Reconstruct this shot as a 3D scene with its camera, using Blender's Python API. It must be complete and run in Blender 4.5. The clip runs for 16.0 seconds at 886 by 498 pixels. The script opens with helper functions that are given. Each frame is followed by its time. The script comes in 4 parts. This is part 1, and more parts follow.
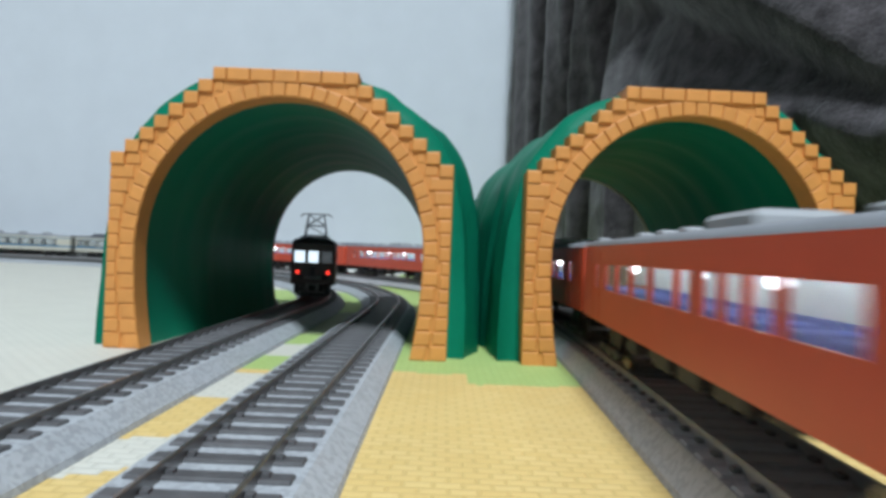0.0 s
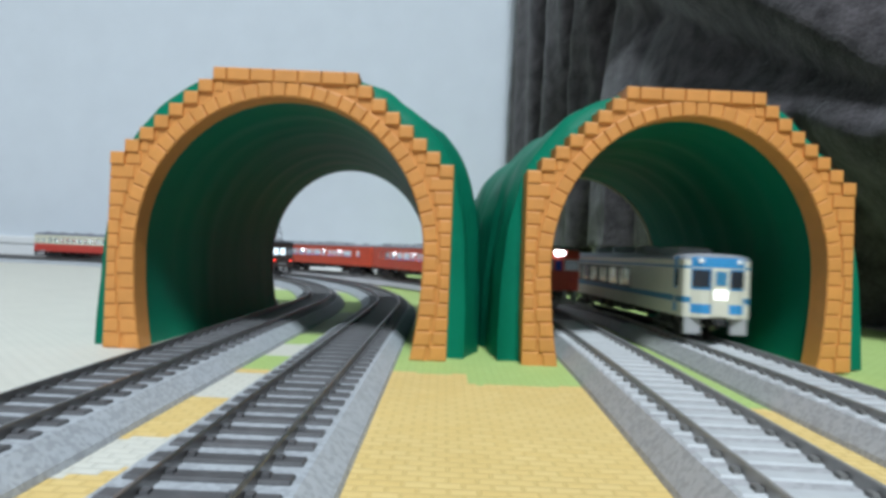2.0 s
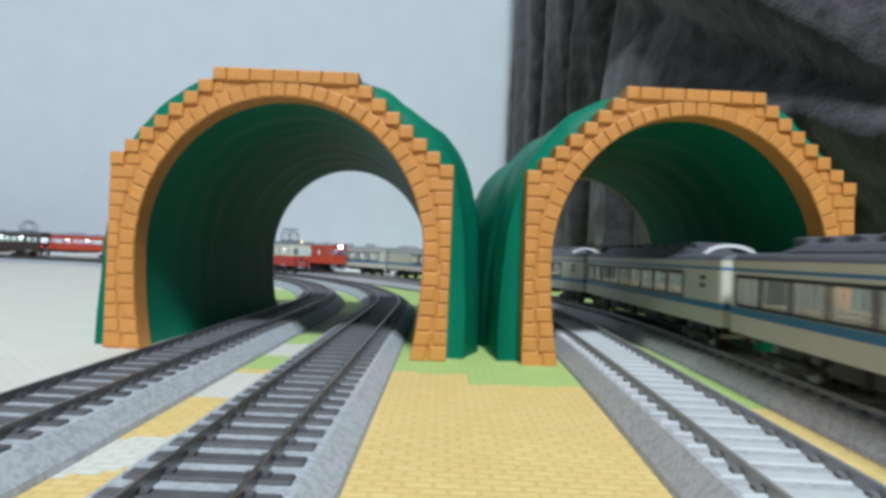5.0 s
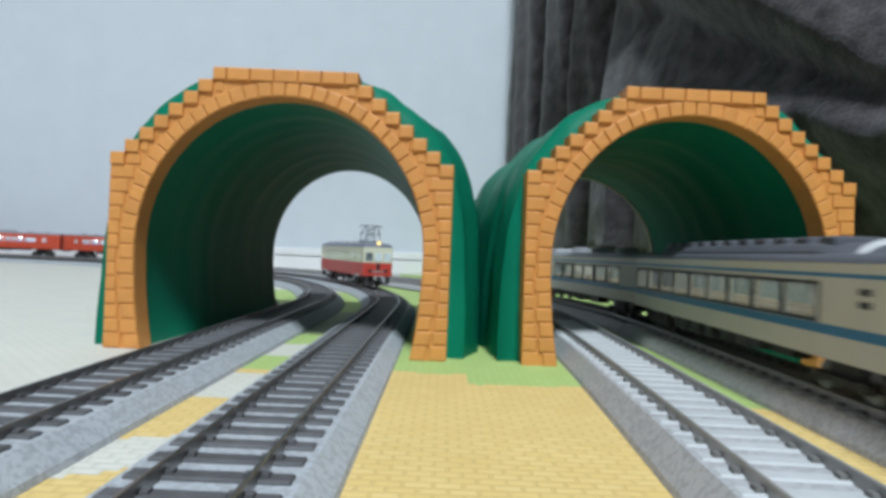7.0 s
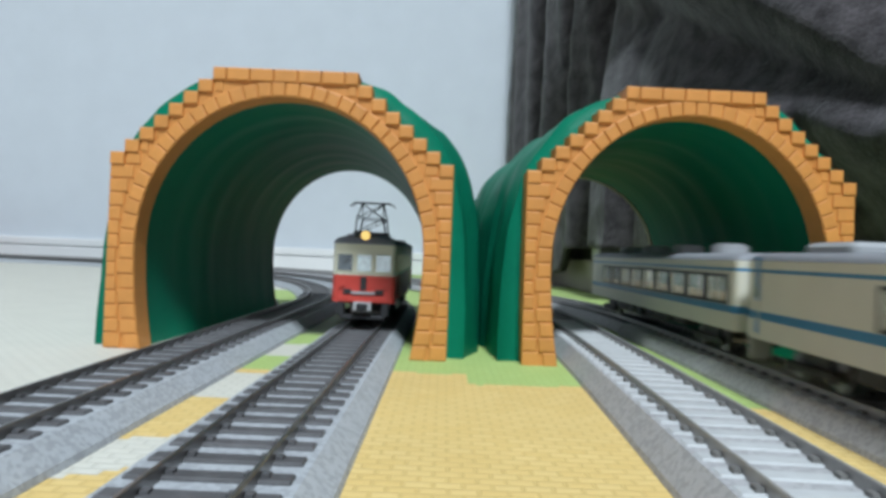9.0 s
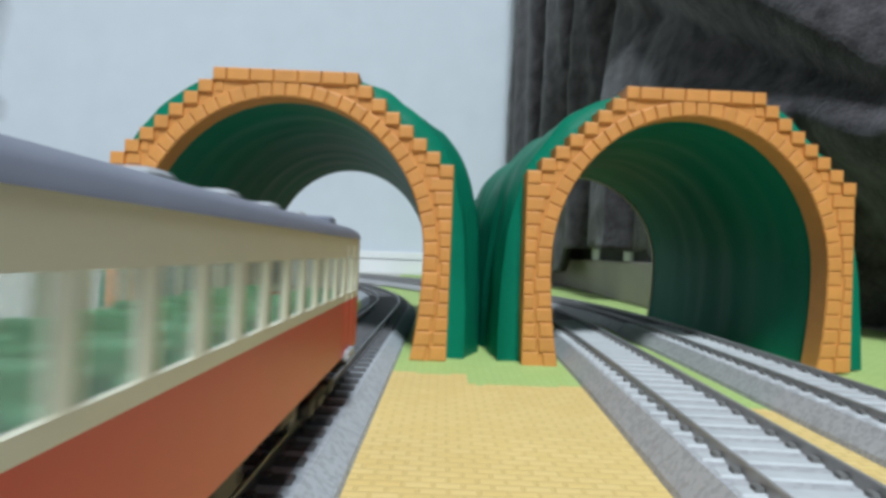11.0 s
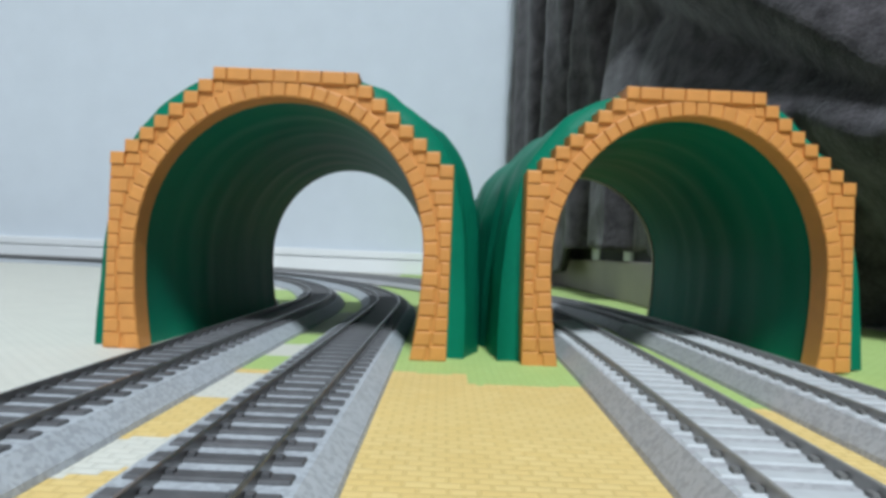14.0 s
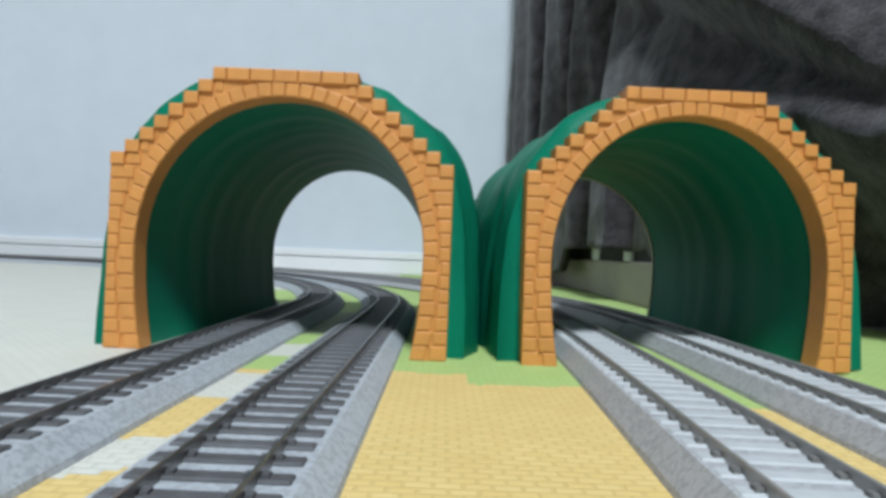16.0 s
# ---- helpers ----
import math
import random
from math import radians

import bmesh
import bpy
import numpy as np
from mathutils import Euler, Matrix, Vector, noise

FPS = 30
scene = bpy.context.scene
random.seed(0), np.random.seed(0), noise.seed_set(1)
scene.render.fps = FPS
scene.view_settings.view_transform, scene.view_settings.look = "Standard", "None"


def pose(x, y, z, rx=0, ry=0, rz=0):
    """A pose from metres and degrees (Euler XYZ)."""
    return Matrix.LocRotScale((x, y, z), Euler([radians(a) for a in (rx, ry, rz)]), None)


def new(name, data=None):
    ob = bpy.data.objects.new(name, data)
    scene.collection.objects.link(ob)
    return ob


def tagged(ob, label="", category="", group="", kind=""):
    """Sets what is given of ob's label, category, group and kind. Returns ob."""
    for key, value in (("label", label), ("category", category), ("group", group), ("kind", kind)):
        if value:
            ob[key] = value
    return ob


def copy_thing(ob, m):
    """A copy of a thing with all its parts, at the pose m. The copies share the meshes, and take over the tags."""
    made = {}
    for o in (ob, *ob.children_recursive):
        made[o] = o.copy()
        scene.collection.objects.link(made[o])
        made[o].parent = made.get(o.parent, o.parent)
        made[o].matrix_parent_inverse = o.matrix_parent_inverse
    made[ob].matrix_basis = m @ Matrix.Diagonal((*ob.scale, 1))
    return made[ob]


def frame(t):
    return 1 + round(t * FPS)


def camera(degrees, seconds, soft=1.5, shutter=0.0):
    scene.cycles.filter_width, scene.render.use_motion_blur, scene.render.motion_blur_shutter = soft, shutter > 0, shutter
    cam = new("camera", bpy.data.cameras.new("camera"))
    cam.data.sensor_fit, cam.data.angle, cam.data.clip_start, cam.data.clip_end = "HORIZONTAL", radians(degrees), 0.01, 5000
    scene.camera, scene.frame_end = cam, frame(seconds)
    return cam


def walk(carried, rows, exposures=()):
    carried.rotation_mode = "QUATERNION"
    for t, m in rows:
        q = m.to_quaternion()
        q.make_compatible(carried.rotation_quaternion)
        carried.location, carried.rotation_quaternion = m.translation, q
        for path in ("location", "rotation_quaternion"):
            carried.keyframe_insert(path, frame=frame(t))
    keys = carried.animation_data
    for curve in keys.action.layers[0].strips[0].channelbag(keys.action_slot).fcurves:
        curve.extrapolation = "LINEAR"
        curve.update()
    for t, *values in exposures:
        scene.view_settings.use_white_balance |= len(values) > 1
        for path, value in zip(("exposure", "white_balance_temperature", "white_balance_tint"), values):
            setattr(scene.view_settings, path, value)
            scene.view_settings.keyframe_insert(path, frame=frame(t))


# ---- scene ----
MM = 0.001
# ---------------------------------------------------------------- camera
cam = camera(66.32, 16.0, soft=3.6, shutter=0.8)
EYE = (0.0, 0.0, 0.027)
EYE_POSE = pose(*EYE) @ pose(0, 0, 0, 90.334, 0, 0) @ pose(0, 0, 0, 0, 0, 2.4)
walk(cam, [(0.0, EYE_POSE), (16.0, EYE_POSE)])

# ---------------------------------------------------------------- light
world = bpy.data.worlds.new("room_world")
scene.world = world
world.use_nodes = True
world.node_tree.nodes["Background"].inputs[0].default_value = (0.6, 0.65, 0.7, 1)
world.node_tree.nodes["Background"].inputs[1].default_value = 0.005
LAMP_AT = (0.16, -1.42, 2.26)
lamp_data = bpy.data.lights.new("ceiling_lamp_light", "AREA")
lamp_data.shape, lamp_data.size, lamp_data.energy = "DISK", 0.55, 122
lamp_data.color = (0.79, 0.90, 1.0)
lamp_ob = new("ceiling_lamp_light", lamp_data)
lamp_ob.matrix_world = pose(LAMP_AT[0], LAMP_AT[1], LAMP_AT[2])
scene.view_settings.exposure = 0.0


# ---------------------------------------------------------------- materials
def mat(name, color, rough=0.6, var=0.12, scale=400.0, fine=2500.0, bump=0.15, metal=0.0, spec=0.5, glow=None, power=0.0, sheen=0.0):
    m = bpy.data.materials.new(name)
    m.use_nodes = True
    nt = m.node_tree
    b = nt.nodes["Principled BSDF"]
    b.inputs["Roughness"].default_value = rough
    b.inputs["Metallic"].default_value = metal
    b.inputs["Specular IOR Level"].default_value = spec
    if sheen:
        b.inputs["Sheen Weight"].default_value = sheen
        b.inputs["Sheen Roughness"].default_value = 0.5
    tc = nt.nodes.new("ShaderNodeTexCoord")
    n1 = nt.nodes.new("ShaderNodeTexNoise")
    n1.inputs["Scale"].default_value = scale
    n1.inputs["Detail"].default_value = 4
    n2 = nt.nodes.new("ShaderNodeTexNoise")
    n2.inputs["Scale"].default_value = fine
    n2.inputs["Detail"].default_value = 2
    nt.links.new(tc.outputs["Object"], n1.inputs["Vector"])
    nt.links.new(tc.outputs["Object"], n2.inputs["Vector"])
    mixf = nt.nodes.new("ShaderNodeMath")
    mixf.operation = "MULTIPLY_ADD"
    nt.links.new(n2.outputs["Fac"], mixf.inputs[0])
    mixf.inputs[1].default_value = 0.4
    nt.links.new(n1.outputs["Fac"], mixf.inputs[2])
    ramp = nt.nodes.new("ShaderNodeValToRGB")
    ramp.color_ramp.elements[0].position, ramp.color_ramp.elements[1].position = 0.45, 0.95
    lo = [max(c * (1 - var), 0) for c in color]
    hi = [min(c * (1 + var), 1) for c in color]
    ramp.color_ramp.elements[0].color, ramp.color_ramp.elements[1].color = (*lo, 1), (*hi, 1)
    nt.links.new(mixf.outputs[0], ramp.inputs[0])
    nt.links.new(ramp.outputs[0], b.inputs["Base Color"])
    if bump:
        bp = nt.nodes.new("ShaderNodeBump")
        bp.inputs["Strength"].default_value = bump
        bp.inputs["Distance"].default_value = 0.0004
        nt.links.new(mixf.outputs[0], bp.inputs["Height"])
        nt.links.new(bp.outputs[0], b.inputs["Normal"])
    if glow:
        b.inputs["Emission Color"].default_value = (*glow, 1)
        b.inputs["Emission Strength"].default_value = power
    return m


def weave(name, color, light):
    """Foam mat with a brick-like woven relief, about 2.6 x 1.3 mm."""
    m = mat(name, color, 0.75, 0.06, 60, 1800, 0.0)
    nt = m.node_tree
    b = nt.nodes["Principled BSDF"]
    tc = [n for n in nt.nodes if n.type == "TEX_COORD"][0]
    br = nt.nodes.new("ShaderNodeTexBrick")
    br.inputs["Scale"].default_value = 300
    br.inputs["Brick Width"].default_value = 1.05
    br.inputs["Row Height"].default_value = 0.6
    br.inputs["Mortar Size"].default_value = 0.12
    br.inputs["Mortar Smooth"].default_value = 0.8
    br.inputs["Color1"].default_value = (*light, 1)
    br.inputs["Color2"].default_value = (*color, 1)
    br.inputs["Mortar"].default_value = (*[c * 0.82 for c in color], 1)
    nt.links.new(tc.outputs["Object"], br.inputs["Vector"])
    ramp = [n for n in nt.nodes if n.type == "VALTORGB"][0]
    mx = nt.nodes.new("ShaderNodeMix")
    mx.data_type = "RGBA"
    mx.inputs["Factor"].default_value = 0.5
    nt.links.new(ramp.outputs[0], mx.inputs["A"])
    nt.links.new(br.outputs["Color"], mx.inputs["B"])
    nt.links.new(mx.outputs["Result"], b.inputs["Base Color"])
    bp = nt.nodes.new("ShaderNodeBump")
    bp.inputs["Strength"].default_value = 0.5
    bp.inputs["Distance"].default_value = 0.0003
    bp.invert = True
    nt.links.new(br.outputs["Fac"], bp.inputs["Height"])
    nt.links.new(bp.outputs[0], b.inputs["Normal"])
    return m


def speckle(name, dark, light, scale=1300.0, rough=0.85):
    """Printed ballast: grey with dark and light grains."""
    m = mat(name, light, rough, 0.1, 90, scale, 0.5)
    nt = m.node_tree
    b = nt.nodes["Principled BSDF"]
    tc = [n for n in nt.nodes if n.type == "TEX_COORD"][0]
    vo = nt.nodes.new("ShaderNodeTexVoronoi")
    vo.inputs["Scale"].default_value = scale
    nt.links.new(tc.outputs["Object"], vo.inputs["Vector"])
    ramp = nt.nodes.new("ShaderNodeValToRGB")
    ramp.color_ramp.elements[0].color, ramp.color_ramp.elements[1].color = (*dark, 1), (*light, 1)
    ramp.color_ramp.elements[0].position, ramp.color_ramp.elements[1].position = 0.25, 0.6
    sep = nt.nodes.new("ShaderNodeSeparateColor")
    nt.links.new(vo.outputs["Color"], sep.inputs[0])
    nt.links.new(sep.outputs[0], ramp.inputs[0])
    old = [n for n in nt.nodes if n.type == "VALTORGB"][0]
    mx = nt.nodes.new("ShaderNodeMix")
    mx.data_type = "RGBA"
    mx.inputs["Factor"].default_value = 0.55
    nt.links.new(old.outputs[0], mx.inputs["A"])
    nt.links.new(ramp.outputs[0], mx.inputs["B"])
    nt.links.new(mx.outputs["Result"], b.inputs["Base Color"])
    return m


def piece_vary(m, amount):
    """Pieces differ a little from one another in brightness."""
    nt = m.node_tree
    b = nt.nodes["Principled BSDF"]
    src = b.inputs["Base Color"].links[0].from_socket
    oi = nt.nodes.new("ShaderNodeObjectInfo")
    hsv = nt.nodes.new("ShaderNodeHueSaturation")
    mr = nt.nodes.new("ShaderNodeMapRange")
    mr.inputs["To Min"].default_value, mr.inputs["To Max"].default_value = 1 - amount, 1 + amount
    nt.links.new(oi.outputs["Random"], mr.inputs["Value"])
    nt.links.new(mr.outputs[0], hsv.inputs["Value"])
    nt.links.new(src, hsv.inputs["Color"])
    nt.links.new(hsv.outputs[0], b.inputs["Base Color"])
    return m


def glass(name, tint=(0.75, 0.82, 0.82), alpha=0.2):
    m = bpy.data.materials.new(name)
    m.use_nodes = True
    nt = m.node_tree
    b = nt.nodes["Principled BSDF"]
    b.inputs["Base Color"].default_value = (*tint, 1)
    b.inputs["Roughness"].default_value = 0.08
    b.inputs["Alpha"].default_value = alpha
    return m


M_WALL = mat("wall_paint", (0.62, 0.66, 0.70), 0.9, 0.03, 30, 500, 0.25)
M_SKIRT = mat("skirting_white", (0.80, 0.80, 0.79), 0.45, 0.03, 20, 400, 0.05)
# unseen walls, ceiling and floor: colours kept dark to cut bounced light
M_WALLDIM = mat("wall_unseen_dark", (0.20, 0.21, 0.22), 0.9, 0.05, 30, 500, 0.2)
M_CEIL = mat("ceiling_unseen_grey", (0.34, 0.34, 0.34), 0.9, 0.03, 10, 100, 0.1)
M_FLOORWOOD = mat("floor_unseen_wood", (0.17, 0.11, 0.07), 0.5, 0.25, 12, 120, 0.1)
M_YELLOW = weave("mat_yellow", (0.71, 0.50, 0.18), (0.79, 0.60, 0.26))
M_CREAM = weave("mat_cream", (0.63, 0.61, 0.53), (0.69, 0.67, 0.58))
M_GREEN = weave("mat_green", (0.40, 0.53, 0.17), (0.46, 0.60, 0.22))
# darkened mat colour, painted for the shade under the left tunnel
M_MATSHADE = weave("mat_shade_olive", (0.24, 0.28, 0.16), (0.28, 0.32, 0.2))
M_ORANGE = mat("brick_orange_plastic", (0.61, 0.255, 0.06), 0.55, 0.07, 250, 3000, 0.25)
M_BRICK = piece_vary(mat("brick_orange_face", (0.63, 0.265, 0.064), 0.5, 0.07, 250, 3000, 0.2), 0.05)
M_HILL = mat("hill_green_plastic", (0.004, 0.165, 0.094), 0.44, 0.12, 35, 900, 0.1, spec=0.07)
M_BALLAST = speckle("ballast_grey", (0.25, 0.26, 0.275), (0.41, 0.43, 0.45), 1500)
M_BALLAST_PALE = speckle("ballast_pale", (0.27, 0.265, 0.27), (0.42, 0.415, 0.42), 1400)
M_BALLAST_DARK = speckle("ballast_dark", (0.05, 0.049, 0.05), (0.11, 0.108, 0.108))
M_SLEEPER = piece_vary(mat("sleeper_black_plastic", (0.085, 0.083, 0.086), 0.6, 0.2, 500, 3000, 0.2), 0.2)
M_CONCRETE = piece_vary(mat("sleeper_concrete_plastic", (0.46, 0.47, 0.47), 0.7, 0.06, 500, 3000, 0.2), 0.06)
M_CHAIR = mat("rail_chair_dark", (0.17, 0.165, 0.155), 0.6, 0.2, 800, 3000, 0.1)
M_RAILPALE = mat("rail_nickel_pale", (0.36, 0.35, 0.34), 0.4, 0.15, 300, 3000, 0.1, metal=0.15)
M_RAIL = mat("rail_nickel", (0.21, 0.205, 0.20), 0.3, 0.15, 300, 3000, 0.1, metal=0.75)
M_FLEECE = mat("fleece_charcoal", (0.052, 0.046, 0.049), 0.95, 0.75, 90, 650, 1.0, spec=0.05, sheen=0.3)
[n for n in M_FLEECE.node_tree.nodes if n.type == "BUMP"][0].inputs["Distance"].default_value = 0.0014
M_BEIGE = mat("bed_base_beige", (0.34, 0.30, 0.25), 0.6, 0.08, 30, 500, 0.1)
M_BLACK = mat("gap_shade_black", (0.012, 0.012, 0.013), 0.8, 0.2, 80, 500, 0.1)
M_WHITE = mat("white_block", (0.60, 0.60, 0.58), 0.6, 0.05, 80, 500, 0.1)
# trains
M_VERM = mat("vermilion_paint", (0.62, 0.085, 0.042), 0.4, 0.04, 120, 2500, 0.04)
M_RED = mat("signal_red_paint", (0.55, 0.06, 0.045), 0.38, 0.04, 120, 2500, 0.04)
M_IVORY = mat("ivory_paint", (0.68, 0.66, 0.52), 0.4, 0.04, 120, 2500, 0.04)
M_BLUEBRIGHT = mat("cab_blue_paint", (0.04, 0.27, 0.56), 0.35, 0.05, 120, 2500, 0.04)
M_CARCREAM = mat("cream_paint", (0.66, 0.63, 0.52), 0.4, 0.04, 120, 2500, 0.04)
M_BLUE = mat("stripe_blue_paint", (0.035, 0.20, 0.36), 0.4, 0.06, 120, 2500, 0.04)
M_BROWN = mat("dark_brown_paint", (0.045, 0.03, 0.026), 0.42, 0.12, 120, 2500, 0.05)
M_ROOF = mat("roof_grey", (0.25, 0.26, 0.28), 0.6, 0.08, 150, 2500, 0.1)
M_ROOFBLUE = mat("roof_blue_grey", (0.17, 0.18, 0.22), 0.55, 0.08, 150, 2500, 0.1)
# tunnel back rims: light and shade put into a pale and a dark colour
M_RIMLIT = mat("rim_lit_pale", (0.45, 0.38, 0.22), 0.5, 0.08, 200, 2500, 0.1)
M_RIMSHADED = mat("rim_shaded_green", (0.012, 0.035, 0.026), 0.4, 0.1, 200, 2500, 0.1)
M_ROOFDARK = mat("roof_dark", (0.09, 0.095, 0.11), 0.6, 0.1, 150, 2500, 0.1)
M_UNIT = mat("roof_unit_grey", (0.36, 0.37, 0.38), 0.55, 0.06, 150, 2500, 0.1)
M_UNDER = mat("underframe_black", (0.022, 0.022, 0.024), 0.6, 0.2, 300, 2500, 0.1)
M_SKIRTGREY = mat("snowplough_grey", (0.36, 0.36, 0.36), 0.5, 0.06, 300, 2500, 0.1)
M_PANE = glass("window_glass")
M_PANEDARK = mat("cab_glass_dark", (0.03, 0.035, 0.045), 0.12, 0.2, 200, 2000, 0.0)
M_SEATBLUE = mat("seat_blue", (0.03, 0.06, 0.40), 0.7, 0.1, 300, 2000, 0.1)
M_SEATBEIGE = mat("seat_beige", (0.50, 0.40, 0.26), 0.7, 0.1, 300, 2000, 0.1)
M_SEATGREEN = mat("seat_green", (0.10, 0.42, 0.20), 0.7, 0.1, 300, 2000, 0.1)
M_INNER = mat("interior_pale", (0.62, 0.66, 0.66), 0.7, 0.05, 300, 2000, 0.0)
M_TUBE = mat("interior_lamp", (0.9, 0.9, 0.9), 0.5, 0.0, 300, 2000, 0.0, glow=(0.82, 0.95, 1.0), power=9.0)
M_SPOT = mat("cabin_lamp_glow", (0.9, 0.9, 0.9), 0.5, 0.0, 300, 2000, 0.0, glow=(0.86, 0.93, 1.0), power=9.0)
M_TUBEDIM = mat("interior_lamp_dim", (0.9, 0.9, 0.9), 0.5, 0.0, 300, 2000, 0.0, glow=(0.86, 0.97, 1.0), power=4.0)
M_HEADLAMP = mat("headlamp_glow", (0.9, 0.9, 0.9), 0.3, 0.0, 300, 2000, 0.0, glow=(0.92, 0.90, 1.0), power=16.0)
M_HEADYELLOW = mat("headlamp_amber", (0.9, 0.8, 0.5), 0.3, 0.0, 300, 2000, 0.0, glow=(1.0, 0.64, 0.14), power=0.9)
M_TAILRED = mat("tail_lamp_red", (0.9, 0.05, 0.03), 0.3, 0.0, 300, 2000, 0.0, glow=(1.0, 0.05, 0.03), power=1.8)
M_LENSWHITE = mat("lamp_lens_white", (0.8, 0.8, 0.8), 0.2, 0.0, 300, 2000, 0.0)
M_DIFFUSER = mat("lamp_diffuser", (0.9, 0.9, 0.9), 0.4, 0.0, 30, 200, 0.0, glow=(0.92, 0.97, 1.0), power=3.0)


# ---------------------------------------------------------------- mesh helpers (all in millimetres)
def mesh_of(name, verts, faces, mats, index=None, smooth=False):
    me = bpy.data.meshes.new(name)
    me.from_pydata([(x * MM, y * MM, z * MM) for x, y, z in verts], [], faces)
    for m in mats if isinstance(mats, (list, tuple)) else [mats]:
        me.materials.append(m)
    if index is not None:
        me.polygons.foreach_set("material_index", index)
    if smooth:
        me.polygons.foreach_set("use_smooth", [True] * len(me.polygons))
    me.update()
    return me


class Build:
    """Collects vertices and faces of one mesh, in millimetres."""

    def __init__(self):
        self.v, self.f, self.m = [], [], []

    def add(self, verts, faces, mi=0):
        o = len(self.v)
        self.v += verts
        self.f += [tuple(o + i for i in f) for f in faces]
        self.m += [mi] * len(faces)
        return self

    def box(self, x0, x1, y0, y1, z0, z1, mi=0, bev=0.0):
        if bev <= 0:
            v = [(x, y, z) for x in (x0, x1) for y in (y0, y1) for z in (z0, z1)]
            return self.add(v, [(0, 1, 3, 2), (4, 6, 7, 5), (0, 4, 5, 1), (2, 3, 7, 6), (0, 2, 6, 4), (1, 5, 7, 3)], mi)
        bm = bmesh.new()
        bmesh.ops.create_cube(bm, size=1)
        for q in bm.verts:
            q.co = Vector(((x0 + x1) / 2 + q.co.x * (x1 - x0), (y0 + y1) / 2 + q.co.y * (y1 - y0), (z0 + z1) / 2 + q.co.z * (z1 - z0)))
        bmesh.ops.bevel(bm, geom=bm.edges[:], offset=bev, segments=1, affect="EDGES")
        bm.verts.index_update()
        self.add([tuple(q.co) for q in bm.verts], [tuple(q.index for q in f.verts) for f in bm.faces], mi)
        bm.free()
        return self

    def beam(self, p, q, w, mi=0):
        p, q = Vector(p), Vector(q)
        d = (q - p).normalized()
        a = d.cross(Vector((0, 0, 1)))
        if a.length < 1e-3:
            a = Vector((1, 0, 0))
        a = a.normalized() * w / 2
        b = d.cross(a).normalized() * w / 2
        v = [tuple(c + s * a + t * b) for c in (p, q) for s, t in ((-1, -1), (1, -1), (1, 1), (-1, 1))]
        return self.add(v, [(0, 1, 2, 3), (7, 6, 5, 4), (0, 4, 5, 1), (1, 5, 6, 2), (2, 6, 7, 3), (3, 7, 4, 0)], mi)

    def disc(self, c, r, h, axis="y", n=14, mi=0):
        v = []
        for k in (-h / 2, h / 2):
            for i in range(n):
                a = 2 * math.pi * i / n
                p, q = r * math.cos(a), r * math.sin(a)
                v.append({"y": (c[0] + p, c[1] + k, c[2] + q), "x": (c[0] + k, c[1] + p, c[2] + q), "z": (c[0] + p, c[1] + q, c[2] + k)}[axis])
        return self.add(v, [tuple(range(n)), tuple(range(2 * n - 1, n - 1, -1))] + [(i, n + i, n + (i + 1) % n, (i + 1) % n) for i in range(n)], mi)

    def mesh(self, name, mats, smooth=False):
        return mesh_of(name, self.v, self.f, mats, self.m, smooth)


def part(name, build, mats, parent, label="", smooth=False):
    me = build.mesh(name, mats, smooth) if isinstance(build, Build) else build
    ob = new(name, me)
    ob.parent = parent
    if label:
        ob["label"] = label
    return ob


def thing(name, label, category, group="", m=None):
    ob = new(name)
    ob.empty_display_size = 0.02
    tagged(ob, label, category, group)
    if m is not None:
        ob.matrix_world = m
    return ob


def structure(name, build, mats, label, smooth=False):
    me = build.mesh(name, mats, smooth) if isinstance(build, Build) else build
    return tagged(new(name, me), label, name.split("_")[0], "", "structure")


# ---------------------------------------------------------------- the lines of the four tracks
def track_line(x_near, x_tan, yc, r, z0, z1, y0=-1600.0, far=2600.0):
    """Points of a centre line: from behind the camera, past it, a quarter turn to the left, then along the wall."""
    pts = []
    n = int((yc - y0) / 4)
    for i in range(n):
        y = y0 + (yc - y0) * i / n
        k = (y - 60) / (yc - 60)
        pts.append((x_near + (x_tan - x_near) * (math.sin(k * math.pi / 2) if k > 0 else max(k, -1) * math.pi / 2), y, z0))
    n = int(r * math.pi / 2 / 4)
    for i in range(n):
        a = math.pi / 2 * i / n
        pts.append((x_tan - r + r * math.cos(a), yc + r * math.sin(a), z0 + (z1 - z0) * i / n))
    n = int(far / 10)
    for i in range(n):
        pts.append((x_tan - r - far * i / n, yc + r, z1))
    p = np.array(pts)
    d = np.r_[0, np.cumsum(np.hypot(np.diff(p[:, 0]), np.diff(p[:, 1])))]
    return p, d - np.interp(0.0, p[:400, 1], d[:400])


LINES = {
    "inner_left": track_line(-55.2, -55.2, 274, 407.5, 5, 5),
    "outer_left": track_line(-22.4, -22.4, 274, 440, 5, 5),
    "inner_right": track_line(38.4, 44.0, 245, 502, 6.0, 5),
    "outer_right": track_line(72.6, 76.0, 240, 538, 5.7, 5),
}


def on_line(key, s):
    p, d = LINES[key]
    return Vector([float(np.interp(s, d, p[:, j])) for j in range(3)])


